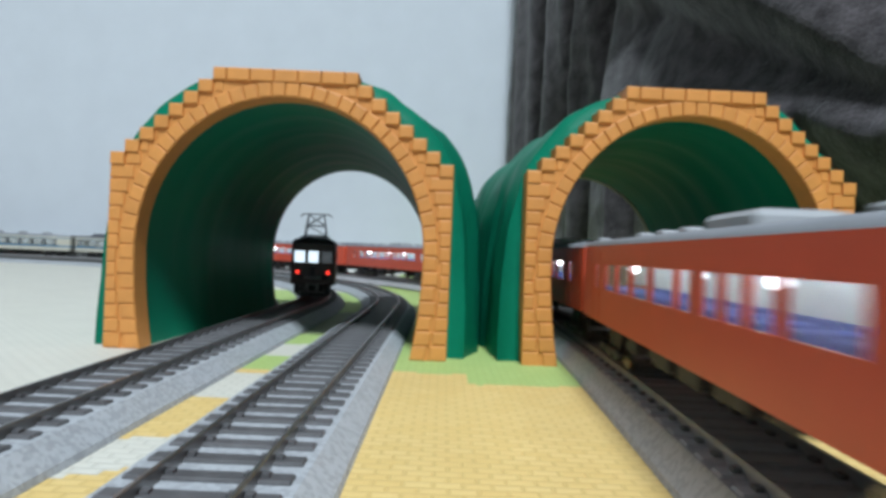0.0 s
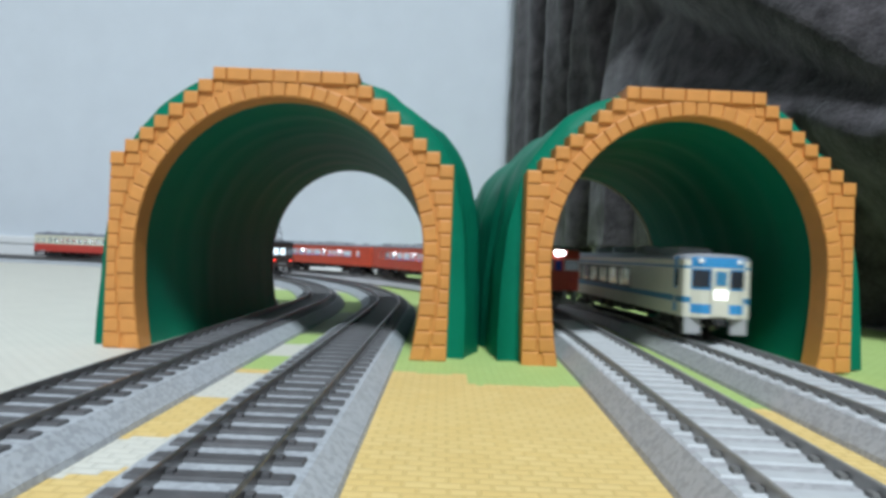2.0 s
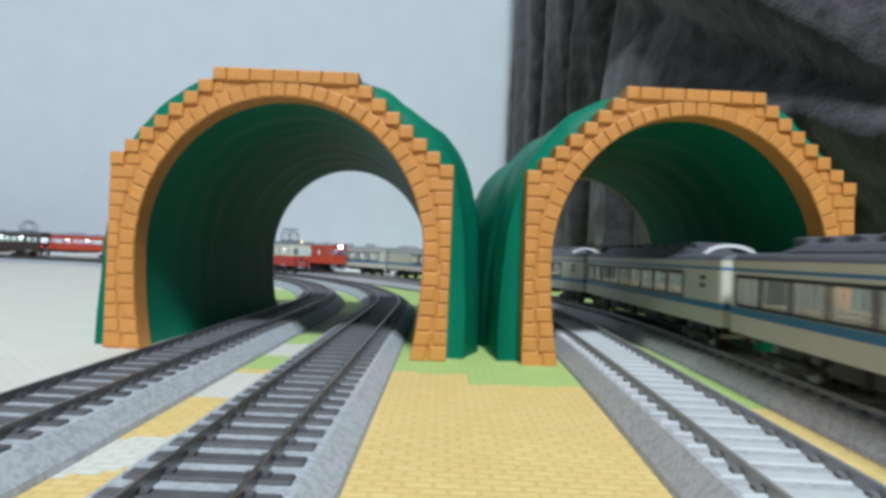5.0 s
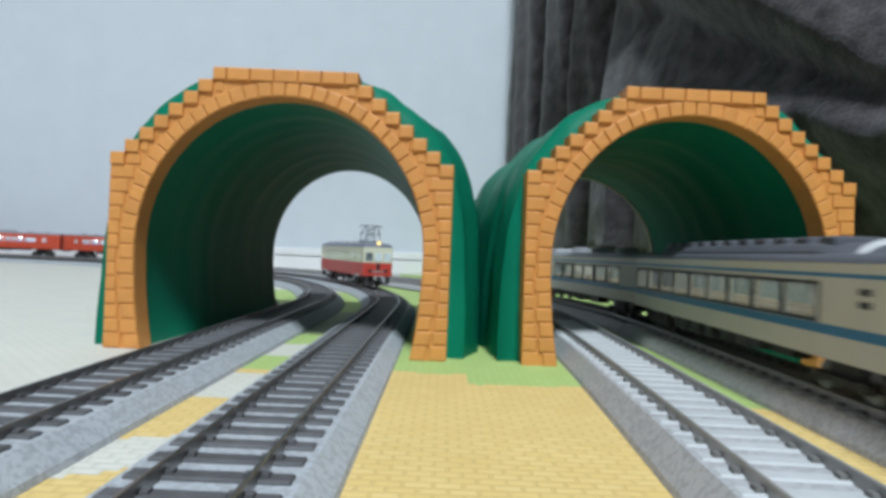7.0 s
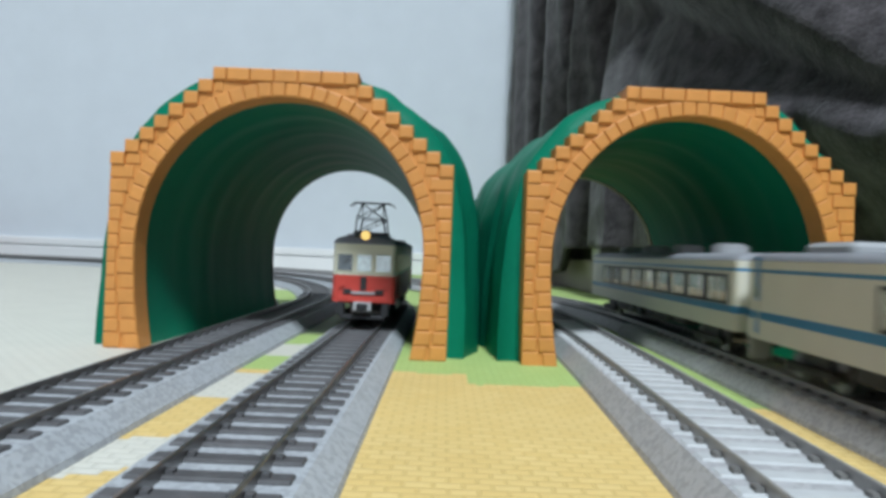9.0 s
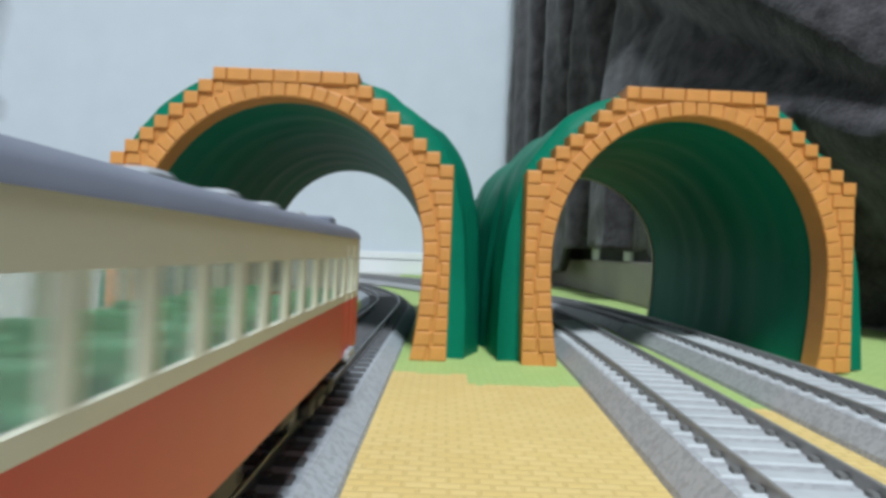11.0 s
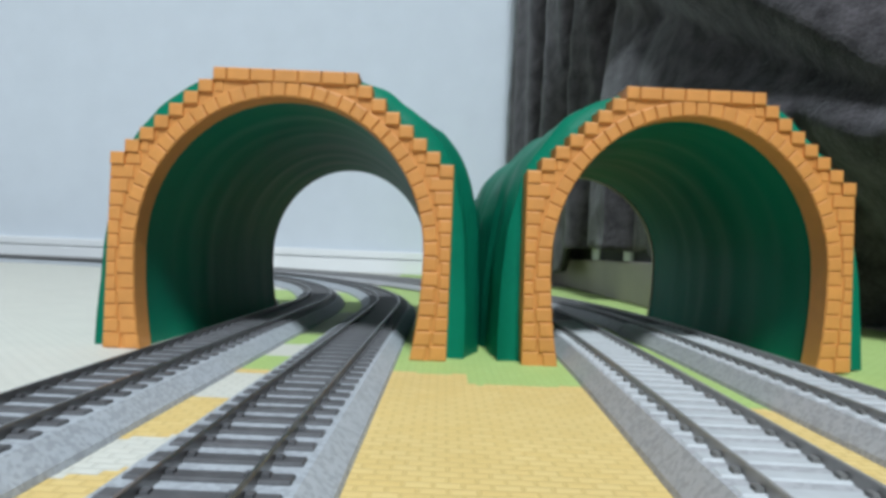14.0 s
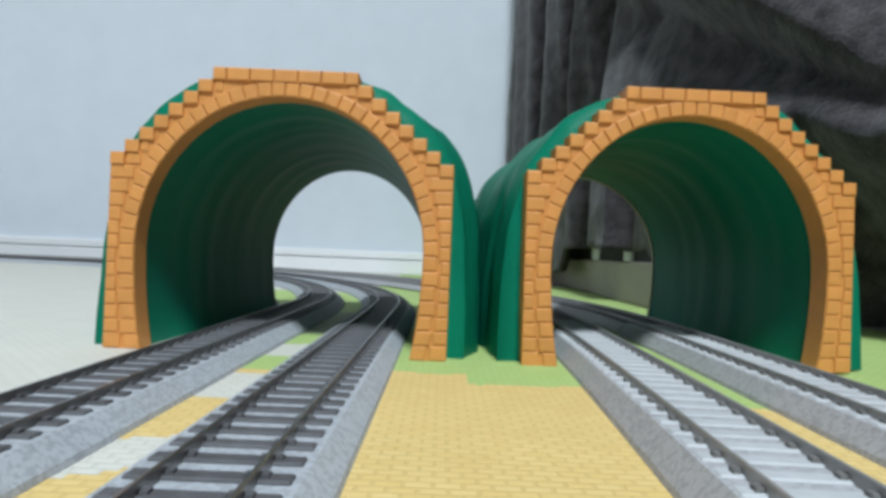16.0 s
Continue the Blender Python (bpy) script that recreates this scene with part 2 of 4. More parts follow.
# ---------------------------------------------------------------- the room
def build_connector():
    c = thing("track_connector", "small pale grey plastic track connector beside the rails", "connector", "", pose(-0.0755, 0.302, 0))
    part("block", Build().box(-3, 3, -2.2, 2.2, 0, 2.6, 0, 0.7), M_UNIT, c)
    part("clip", Build().box(-1.5, 2.5, -1.2, 1.2, 2.5, 3.4, 0, 0.4), M_WHITE, c)


def build_room():
    x0, x1, y0, y1, h = -2700, 1500, -2200, 800, 2300
    structure("floor", Build().box(x0, x1, y0, y1, -30, -0.4), M_FLOORWOOD, "unseen brown wooden floor under the foam mat, kept dark to cut bounced light")
    structure("wall_north", Build().box(x0 - 60, x1 + 60, y1, y1 + 60, -30, h), M_WALL, "pale grey-blue painted wall behind the tracks")
    # unseen closing walls, darkened so they throw little light back
    structure("wall_south", Build().box(x0 - 60, x1 + 60, y0 - 60, y0, -30, h), M_WALLDIM, "unseen wall closing the room, kept dark grey to cut bounced light")
    structure("wall_west", Build().box(x0 - 60, x0, y0, y1, -30, h), M_WALLDIM, "unseen wall closing the room, kept dark grey to cut bounced light")
    structure("wall_east", Build().box(x1, x1 + 60, y0, y1, -30, h), M_WALLDIM, "unseen wall closing the room, kept dark grey to cut bounced light")
    structure("ceiling", Build().box(x0 - 60, x1 + 60, y0 - 60, y1 + 60, h, h + 40), M_CEIL, "unseen ceiling, kept grey to cut bounced light")
    b = Build()
    b.box(x0, 76, y1 - 9, y1, -0.35, 16, 0, 0.8)
    b.box(x0, 76, y1 - 7, y1, 17, 26, 0, 1.2)
    structure("baseboard", b, M_SKIRT, "white baseboard with a groove along the wall")
    lamp = thing("ceiling_light", "round white ceiling light, switched on", "ceiling light", "", pose(LAMP_AT[0], LAMP_AT[1], LAMP_AT[2] + 0.012))
    part("diffuser", Build().disc((0, 0, 12), 270, 20, "z", 40), M_DIFFUSER, lamp)
    part("mount", Build().disc((0, 0, 27), 200, 10, "z", 30), M_SKIRT, lamp)


def mat_zone(x, y):
    """Colour of the printed mat: 0 cream, 1 yellow, 2 green, 3 dark olive painted for the tunnel's shade."""
    n = noise.noise(Vector((x * 0.03, y * 0.03, 3.1))) * 8
    w = noise.noise(Vector((x * 0.11, y * 0.11, 7.7))) * 4
    if x > -14:
        if y < (153 if x < 7 or x > 34 else 141) + 0.8 * w and x < 45:
            return 1
        if x >= 45 and y < 128 + w:
            return 1
        if y < 330 + n * 2:
            return 2
        if y < 480:
            return 2 if x > -30 - n else 0
        return 2 if x < 60 or y < 640 else 0
    if x > -47:
        for y0, y1, c in ((0, 80, 1), (80, 96, 0), (96, 121, 1), (121, 145, 0), (145, 150, 1), (150, 169, 2), (169, 192, 0), (192, 214, 2), (214, 290, 3)):
            if y0 <= y + 0.7 * w - 0.35 * (x + 32) < y1:
                return c
        return 2
    if x > -140 and 250 + n < y < 420 + n * 2:
        return 2 if x > -100 - (y - 250) * 0.35 + n and y > 305 else 0
    return 0


def build_mat():
    """The printed foam mat: small woven cells near, wide ones far off."""
    # mat stops out of view on the left and behind to limit bounced light
    xs = [-1150, -900] + list(range(-420, -160, 20)) + [-160 + 1.6 * i for i in range(181)] + [150, 200, 262]
    ys = [-420, -200, 0] + [20 + 1.6 * i for i in range(230)] + list(range(392, 640, 4)) + [640, 660, 700, 740, 791]
    v = [(x, y, 0.0) for y in ys for x in xs]
    w = len(xs)
    f, mi = [], []
    for j in range(len(ys) - 1):
        for i in range(w - 1):
            f.append((j * w + i, j * w + i + 1, (j + 1) * w + i + 1, (j + 1) * w + i))
            mi.append(mat_zone((xs[i] + xs[i + 1]) / 2, (ys[j] + ys[j + 1]) / 2) if -170 < xs[i] < 180 and ys[j] > 5 else 0)
    me = mesh_of("ground", v, f, [M_CREAM, M_YELLOW, M_GREEN, M_MATSHADE], mi)
    tagged(new("ground", me), "cream, yellow and green woven foam play mat", "play mat", "", "structure")


# ---------------------------------------------------------------- tracks
def sweep(key, profile, s0, s1, step, close=True):
    """A profile of (offset to the left, height over rail top) drawn along a line."""
    b = Build()
    n = max(2, int((s1 - s0) / step))
    k = len(profile)
    for i in range(n + 1):
        s = s0 + (s1 - s0) * i / n
        p = on_line(key, s)
        t = on_line(key, s + 2) - on_line(key, s - 2)
        left = Vector((-t.y, t.x, 0)).normalized()
        b.v += [tuple(p + left * o + Vector((0, 0, z))) for o, z in profile]
    for i in range(n):
        for j in range(k if close else k - 1):
            a, c = i * k + j, i * k + (j + 1) % k
            b.f.append((a, c, c + k, a + k))
            b.m.append(0)
    b.f += [tuple(range(k)), tuple(range((n + 1) * k - 1, n * k - 1, -1))]
    b.m += [0, 0]
    return b


def build_track(key, gauge, label, pale, dark_from):
    z = LINES[key][0][0][2]
    tr = thing("railway_track", label, "railway track", "model railway tracks")
    stone = M_BALLAST_PALE if pale else M_BALLAST
    half, top = (11.6, 8.9) if pale else (12.3, 9.2)
    prof = [(-half, -z + 0.05), (half, -z + 0.05), (half - 0.3, -z + 0.9), (top, -1.6), (-top, -1.6), (-half + 0.3, -z + 0.9)]
    part("roadbed", sweep(key, prof, -1500, dark_from, 12), stone, tr, "grey ballast roadbed with sloping shoulders")
    end = 2900
    prof2 = [(-half, -4.95), (half, -4.95), (half - 0.3, -4.1), (top, -1.6), (-top, -1.6), (-half + 0.3, -4.1)]
    part("roadbed", sweep(key, prof2, dark_from, end, 9), stone, tr, "grey ballast roadbed of the curve")
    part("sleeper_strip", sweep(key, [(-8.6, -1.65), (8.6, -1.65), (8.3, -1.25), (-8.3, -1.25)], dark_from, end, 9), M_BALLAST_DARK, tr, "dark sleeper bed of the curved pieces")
    rw = 0.28 if pale else 0.34
    for o in (gauge / 2, -gauge / 2):
        part("rail", sweep(key, [(o - rw, -2.05), (o + rw, -2.05), (o + 0.85 * rw, -0.2), (o + 0.6 * rw, 0), (o - 0.6 * rw, 0), (o - 0.85 * rw, -0.2)], -1500, end, 8), M_RAILPALE if pale else M_RAIL, tr, "dull nickel rail")
    # single sleepers where the camera looks at them
    sl = Build()
    if pale:
        sl.box(-1.5, 1.5, -8.6, 8.6, -2.0, -1.35, 0, 0.25)
        for o in (gauge / 2 + 0.9, gauge / 2 - 0.9, -gauge / 2 + 0.9, -gauge / 2 - 0.9):
            sl.box(-0.75, 0.75, o - 0.4, o + 0.4, -1.4, -0.85, 1, 0)
    else:
        sl.box(-1.35, 1.35, -8.4, 8.4, -2.0, -1.2, 0, 0.2)
        for o in (gauge / 2 + 0.85, gauge / 2 - 0.85, -gauge / 2 + 0.85, -gauge / 2 - 0.85):
            sl.box(-0.6, 0.6, o - 0.4, o + 0.4, -1.3, -0.8, 1, 0)
    me = sl.mesh("sleeper", [M_CONCRETE, M_CHAIR] if pale else [M_SLEEPER, M_SLEEPER])
    s = 30.0
    while s < dark_from + (60 if pale else 20):
        p = on_line(key, s)
        t = on_line(key, s + 2) - on_line(key, s - 2)
        ob = part("sleeper", me, None, tr)
        ob.matrix_basis = Matrix.Translation(p * MM) @ Matrix.Rotation(math.atan2(t.y, t.x), 4, "Z")
        s += 5.8
    return tr


# ---------------------------------------------------------------- tunnels
def opening(half, spring, top, foot, n=28):
    """The inner line of a portal from the left foot to the right foot: a horseshoe."""
    low = [(half - foot * (1 - k / 6) ** 2, spring * k / 6) for k in range(6)]
    pts = [(-x, z) for x, z in low]
    for i in range(n + 1):
        a = math.pi - math.pi * i / n
        pts.append((half * math.cos(a), spring + (top - spring) * math.sin(a)))
    return pts + list(reversed(low))


STEP_W, STEP_H, TOP_Z, TOP_HALF, SHOULDER = 3.52, 3.15, 71.0, 18.2, 42.8
HALF, SPRING, CROWN, FOOT = 35.9, 26.0, 64.2, 2.4


def outline_half(z):
    """Half the width of the stepped portal at a height."""
    k = math.floor((TOP_Z - z) / STEP_H)
    return min(TOP_HALF + STEP_W * max(k, 0), SHOULDER)


def inner_half(z, extra=0.0):
    """Half the width of the opening, or of the ring of stones round it, at a height."""
    if z <= SPRING:
        return HALF - FOOT * (1 - max(z, 0) / SPRING) ** 2 + extra
    q = (z - SPRING) / (CROWN - SPRING + extra)
    return (HALF + extra) * math.sqrt(max(0.0, 1 - q * q))


def build_tunnel(m, label, length, seed, rim, rear, bulge=0.0, flare=0.0):
    """rear: half width, spring and crown of the opening at the back end."""
    tun = thing("toy_tunnel", label, "toy tunnel", "toy tunnels", m)
    out = [(-SHOULDER + 0.6, 0.0), (-SHOULDER, 14.0)]
    left = [(-SHOULDER, TOP_Z - STEP_H * 7)]
    for k in range(7, 0, -1):
        left += [(-(TOP_HALF + STEP_W * k) if k < 7 else -SHOULDER, TOP_Z - STEP_H * k), (-(TOP_HALF + STEP_W * (k - 1)), TOP_Z - STEP_H * k)]
    left = left[1:] + [(-TOP_HALF, TOP_Z)]
    outer = out + left + [(-x, q) for x, q in reversed(out + left)]
    # the plate behind the stones keeps a little inside their outline
    ring = [(x * 0.994, max(q - 0.35, 0.0)) for x, q in outer] + list(reversed(opening(HALF, SPRING, CROWN, FOOT)))

    def plate(name, y0, y1, material, lab, ring):
        bm = bmesh.new()
        vs = [bm.verts.new((x * MM, y0 * MM, q * MM)) for x, q in ring]
        face = bm.faces.new(vs)
        ext = bmesh.ops.extrude_face_region(bm, geom=[face])
        for g in ext["geom"]:
            if isinstance(g, bmesh.types.BMVert):
                g.co.y += (y1 - y0) * MM
        bmesh.ops.recalc_face_normals(bm, faces=bm.faces[:])
        bmesh.ops.triangulate(bm, faces=[f for f in bm.faces if len(f.verts) > 4])
        me = bpy.data.meshes.new(name)
        bm.to_mesh(me)
        bm.free()
        me.materials.append(material)
        return part(name, me, None, tun, lab)

    portal = plate("portal", 0.35, 7.0, M_ORANGE, "orange plastic portal moulded as stepped brickwork", ring)
    rh, rs, rc = rear
    hole = opening(rh, rs, rc, FOOT)
    collar = opening(rh + 3.0, rs, rc + 3.0, FOOT)
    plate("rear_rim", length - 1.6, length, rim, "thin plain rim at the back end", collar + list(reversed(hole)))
    rnd = random.Random(seed)

    def stone(quad, proud=0.45):
        """A pillow-shaped stone on a quad (anticlockwise from its lower left), standing proud of the plate."""
        a, b, c, d = [Vector(p) for p in quad]
        lu, lv = ((b - a).length + (c - d).length) / 2, ((d - a).length + (c - b).length) / 2
        top = 0.35 - proud - rnd.uniform(0, 0.14)
        v = []
        for y, inset in ((0.55, 0.0), (top + 0.28, 0.03), (top + 0.08, 0.16), (top, 0.42)):
            iu, iv = min(inset / lu, 0.3), min(inset / lv, 0.3)
            for u, w in ((iu, iv), (1 - iu, iv), (1 - iu, 1 - iv), (iu, 1 - iv)):
                p = a * (1 - u) * (1 - w) + b * u * (1 - w) + c * u * w + d * (1 - u) * w
                v.append((p.x, y, p.y))
        f = [(12, 13, 14, 15)]
        for o in (0, 4, 8):
            f += [(o + i, o + (i + 1) % 4, o + 4 + (i + 1) % 4, o + 4 + i) for i in range(4)]
        part("brick", mesh_of("brick", v, f, M_BRICK), None, portal)

    # ring of stones round the opening, carried down to the feet
    T, N, g = 3.7, 34, 0.08

    def on_arch(r, a):
        return (HALF + r) * math.cos(a), SPRING + (CROWN - SPRING + r) * math.sin(a)

    for i in range(N):
        a0, a1 = math.pi * (i + 0.02) / N, math.pi * (i + 0.98) / N
        stone([on_arch(0.05, a1), on_arch(0.05, a0), on_arch(T, a0), on_arch(T, a1)], 0.5)
    rows_low = 7
    for k in range(rows_low):
        z0, z1 = SPRING * k / rows_low + g, SPRING * (k + 1) / rows_low - g
        w = T + (0.5 if k % 2 else -0.1)
        for side in (-1, 1):
            quad = [(side * (inner_half(z0) + 0.05), z0), (side * (inner_half(z0) + w), z0), (side * (inner_half(z1) + w), z1), (side * (inner_half(z1) + 0.05), z1)]
            stone(quad if side > 0 else [quad[1], quad[0], quad[3], quad[2]], 0.45)
    # courses outside the ring; the outermost stone of each step is a cap that stands proud
    row = 0
    z1 = TOP_Z
    while z1 > 0.6:
        step = z1 > TOP_Z - STEP_H * 8 + 0.1
        z0 = z1 - STEP_H if step else max(z1 - 3.49, 0.0)
        if z0 < 1.2:
            z0 = 0.0
        zm = (z0 + z1) / 2
        hw = outline_half(zm)
        low = zm < SPRING
        if low:
            inner = inner_half(zm) + T + 0.75
        else:
            inner = inner_half(z0, T) + 0.2 if z0 < CROWN + T else 0.0
        for side in (-1, 1):
            spans = []
            if row == 0:
                edges = [-3.0, 3.0, 8.9, 14.7, hw] if side > 0 else [3.0, 8.9, 14.7, hw]
                spans = [(e0, e1, 0.8) for e0, e1 in zip(edges[:-1], edges[1:])]
            else:
                cap = STEP_W + 0.25 if step else 0.0
                if step:
                    spans.append((hw - cap, hw, 0.8))
                span = hw - cap - inner
                if span > 0.7:
                    n = max(1, round(span / 4.6))
                    cuts = [inner + span * k / n for k in range(n + 1)]
                    for k in range(1, n):
                        cuts[k] += (0.7 if row % 2 else -0.7) + rnd.uniform(-0.2, 0.2)
                    spans += [(e0, e1, 0.22 if step else 0.4) for e0, e1 in zip(cuts[:-1], cuts[1:])]
            for e0, e1, proud in spans:
                if e1 - e0 < 0.5:
                    continue
                xa, xb = sorted((side * (e0 + g), side * (e1 - g)))
                drop = 0.25 if proud > 0.7 else 0.0
                stone([(xa, z0 + g - drop), (xb, z0 + g - drop), (xb, z1 - g), (xa, z1 - g)], proud)
        row += 1
        z1 = z0
    # green hill shell: thin, lumpy outside, with ring-shaped ridges inside
    nd, na = 64, 72
    v, f = [], []
    for inside in (0, 1):
        for j in range(nd + 1):
            t = j / nd
            y = (7.2 if inside else 5.5) + (length - 9.0) * t
            hh, ss, cc = [p + (q - p) * t for p, q in zip((HALF + 0.7, SPRING, CROWN + 0.7), (rh + 0.3, rs, rc + 0.3))]
            for i in range(na + 1):
                a = math.pi * i / na
                c, s = math.cos(a), math.sin(a)
                if inside:
                    # angle runs over the feet as well as over the arch
                    b = -0.55 + (math.pi + 1.1) * i / na
                    if b < 0 or b > math.pi:
                        k = (-b if b < 0 else b - math.pi) / 0.55
                        x, q = (1 if b < 0 else -1) * (hh - FOOT * k * k), ss * (1 - k)
                    else:
                        x, q = hh * math.cos(b), ss + (cc - ss) * math.sin(b)
                    rid = noise.noise(Vector((y * 0.11, b * 0.5, seed))) + 0.6 * abs(noise.noise(Vector((y * 0.30, b * 1.1, seed + 5))))
                    swell = 1 + (0.009 * rid * min(1, t * 8) * min(1, (1 - t) * 8) if q > 0.5 else 0.0)
                    x, q = x * max(swell, 0.985), q * swell
                else:
                    k = min(1.0, (y - 5.5) / 14)
                    lump = 1 + (0.012 + 0.025 * k) * noise.noise(Vector((c * 2.6, y * 0.035, s * 2.2 + seed))) + 0.012 * noise.noise(Vector((c * 7, y * 0.10, s * 7 + seed)))
                    bow = max(0.0, min(1.0, (s - 0.3) / 0.45))
                    x = math.copysign(abs(c) ** (0.3 + 0.3 * bow), c) * (44.6 + 1.2 * k) * lump
                    fold = noise.noise(Vector((y * 0.13, 1.0 + (c > 0), seed)))
                    x += math.copysign((1 - s) ** 0.7 * (2.6 + 1.7 * fold), c)
                    if c > 0:
                        # one flank bulges behind the portal, and its foot spreads beside it
                        x += bulge * k * math.exp(-((y - 34) / 40) ** 2) * (1 - s) ** 0.35
                        x += flare * (1 - s) ** 2.5 * math.exp(-(y - 5.5) / 12)
                    q = abs(s) ** 0.70 * 71.2 * (lump if s > 0.2 else 1)
                v.append((x, y, q))
    w = na + 1
    base = (nd + 1) * w
    for j in range(nd):
        for i in range(na):
            a = j * w + i
            f.append((a, a + 1, a + w + 1, a + w))
            f.append((base + a, base + a + w, base + a + w + 1, base + a + 1))
    for i in range(na):
        f.append((i, base + i, base + i + 1, i + 1))
        a = nd * w + i
        f.append((a, a + 1, base + a + 1, base + a))
    part("shell", mesh_of("shell", v, f, M_HILL, None, True), None, tun, "glossy green plastic hill shell")
    return tun


# ---------------------------------------------------------------- blanket and bed
def build_bed():
    bed = thing("bed", "low bed with a beige base and dark gap", "bed", "", pose(0, 0, 0))
    # bed length before y=345 is unseen, added along with the shading blanket
    part("base_panel", Build().box(118, 900, 345, 789, 0.0, 26.5, 0, 1.0).box(262, 900, -700, 344, 0.0, 37.0, 0, 1.0), M_BEIGE, bed, "beige base panel")
    # solid block fills the gap; its black stands for the gap's shade
    part("gap_shade", Build().box(121, 890, 348, 788, 26.5, 37), M_BLACK, bed, "black block painted as the shaded gap over the base")
    for y, w in ((430, 17), (518, 24), (640, 24)):
        part("slat_end", Build().box(119, 140, y, y + w, 26.6, 36.5, 0, 0.5), M_WHITE, bed, "white slat end")
    part("mattress", Build().box(262, 900, -700, 785, 37.2, 420, 0, 8), M_FLEECE, bed)
    # hanging blanket; its unseen stretch below y=60 is added to shade the right side
    ys = [-800 + 40 * i for i in range(22)] + [60 + 728 * i / 170 for i in range(171)]
    ny, nz = len(ys) - 1, 100
    v, f = [], []
    for j in range(nz + 1):
        for y in ys:
            t = max(0.0, min(1.0, (y - 170) / 260))
            if y > 560:
                low = 35 - 20 * min(1.0, (y - 560) / 12)
            else:
                low = 35 if y > 400 else (2 if y < 330 else 2 + 33 * (y - 330) / 70)
            z = low + (660 - low) * (j / nz) ** 1.25
            x = 172 - 58 * (t * t * (3 - 2 * t)) - max(0, y - 520) * 0.135
            far = max(0.0, min(1.0, (y - 430) / 100))
            # hanging folds at the far end
            ph = y * 0.031 + 0.003 * z + 0.5 * math.sin(z * 0.006 + y * 0.02)
            x += far * (11 * (1 - 2 * abs(math.sin(ph)) ** 0.6) + 2.0 * math.sin(y * 0.17 - 0.008 * z))
            near = 1 - far
            x += max(0, min(200 - y, 150)) * 0.4
            # a crease runs down aslant and then level; the cloth rolls out above and below it
            crease = max(102 + 0.545 * (y - 280), 91) + 9 * noise.noise(Vector((y * 0.016, z * 0.004, 2.0)))
            d = z - crease
            if d > 0:
                under = 8 + max(0, y - 250) * 0.36
                fold = -0.75 * min(d, under) + 0.6 * max(0, d - under - 4)
            else:
                band = 15 + max(0, y - 292) * 1.1
                slope = 0.85 - 0.55 * min(1.0, max(0, y - 292) / 90)
                fold = max(-slope * min(-d, band), -30) + 0.75 * max(0, -d - band)
            x += near * (min(fold, 45) + 16)
            x += near * 5 * noise.noise(Vector((y * 0.013, z * 0.016, 5.0)))
            x += 1.4 * noise.noise(Vector((y * 0.04, z * 0.04, 1.0)))
            lift = 6 * noise.noise(Vector((y * 0.02, 0, 9.0))) if j == 0 and y > 400 else 0
            v.append((max(x, 119) if y < 430 else x, y, z + lift))
    w = ny + 1
    for j in range(nz):
        for i in range(ny):
            a = j * w + i
            f.append((a, a + w, a + w + 1, a + 1))
    ob = new("blanket", mesh_of("blanket", v, f, M_FLEECE, None, True))
    tagged(ob, "dark charcoal fleece blanket hanging in folds over the bed", "blanket")
    so = ob.modifiers.new("cloth_thickness", "SOLIDIFY")
    so.thickness, so.offset = 0.003, -1


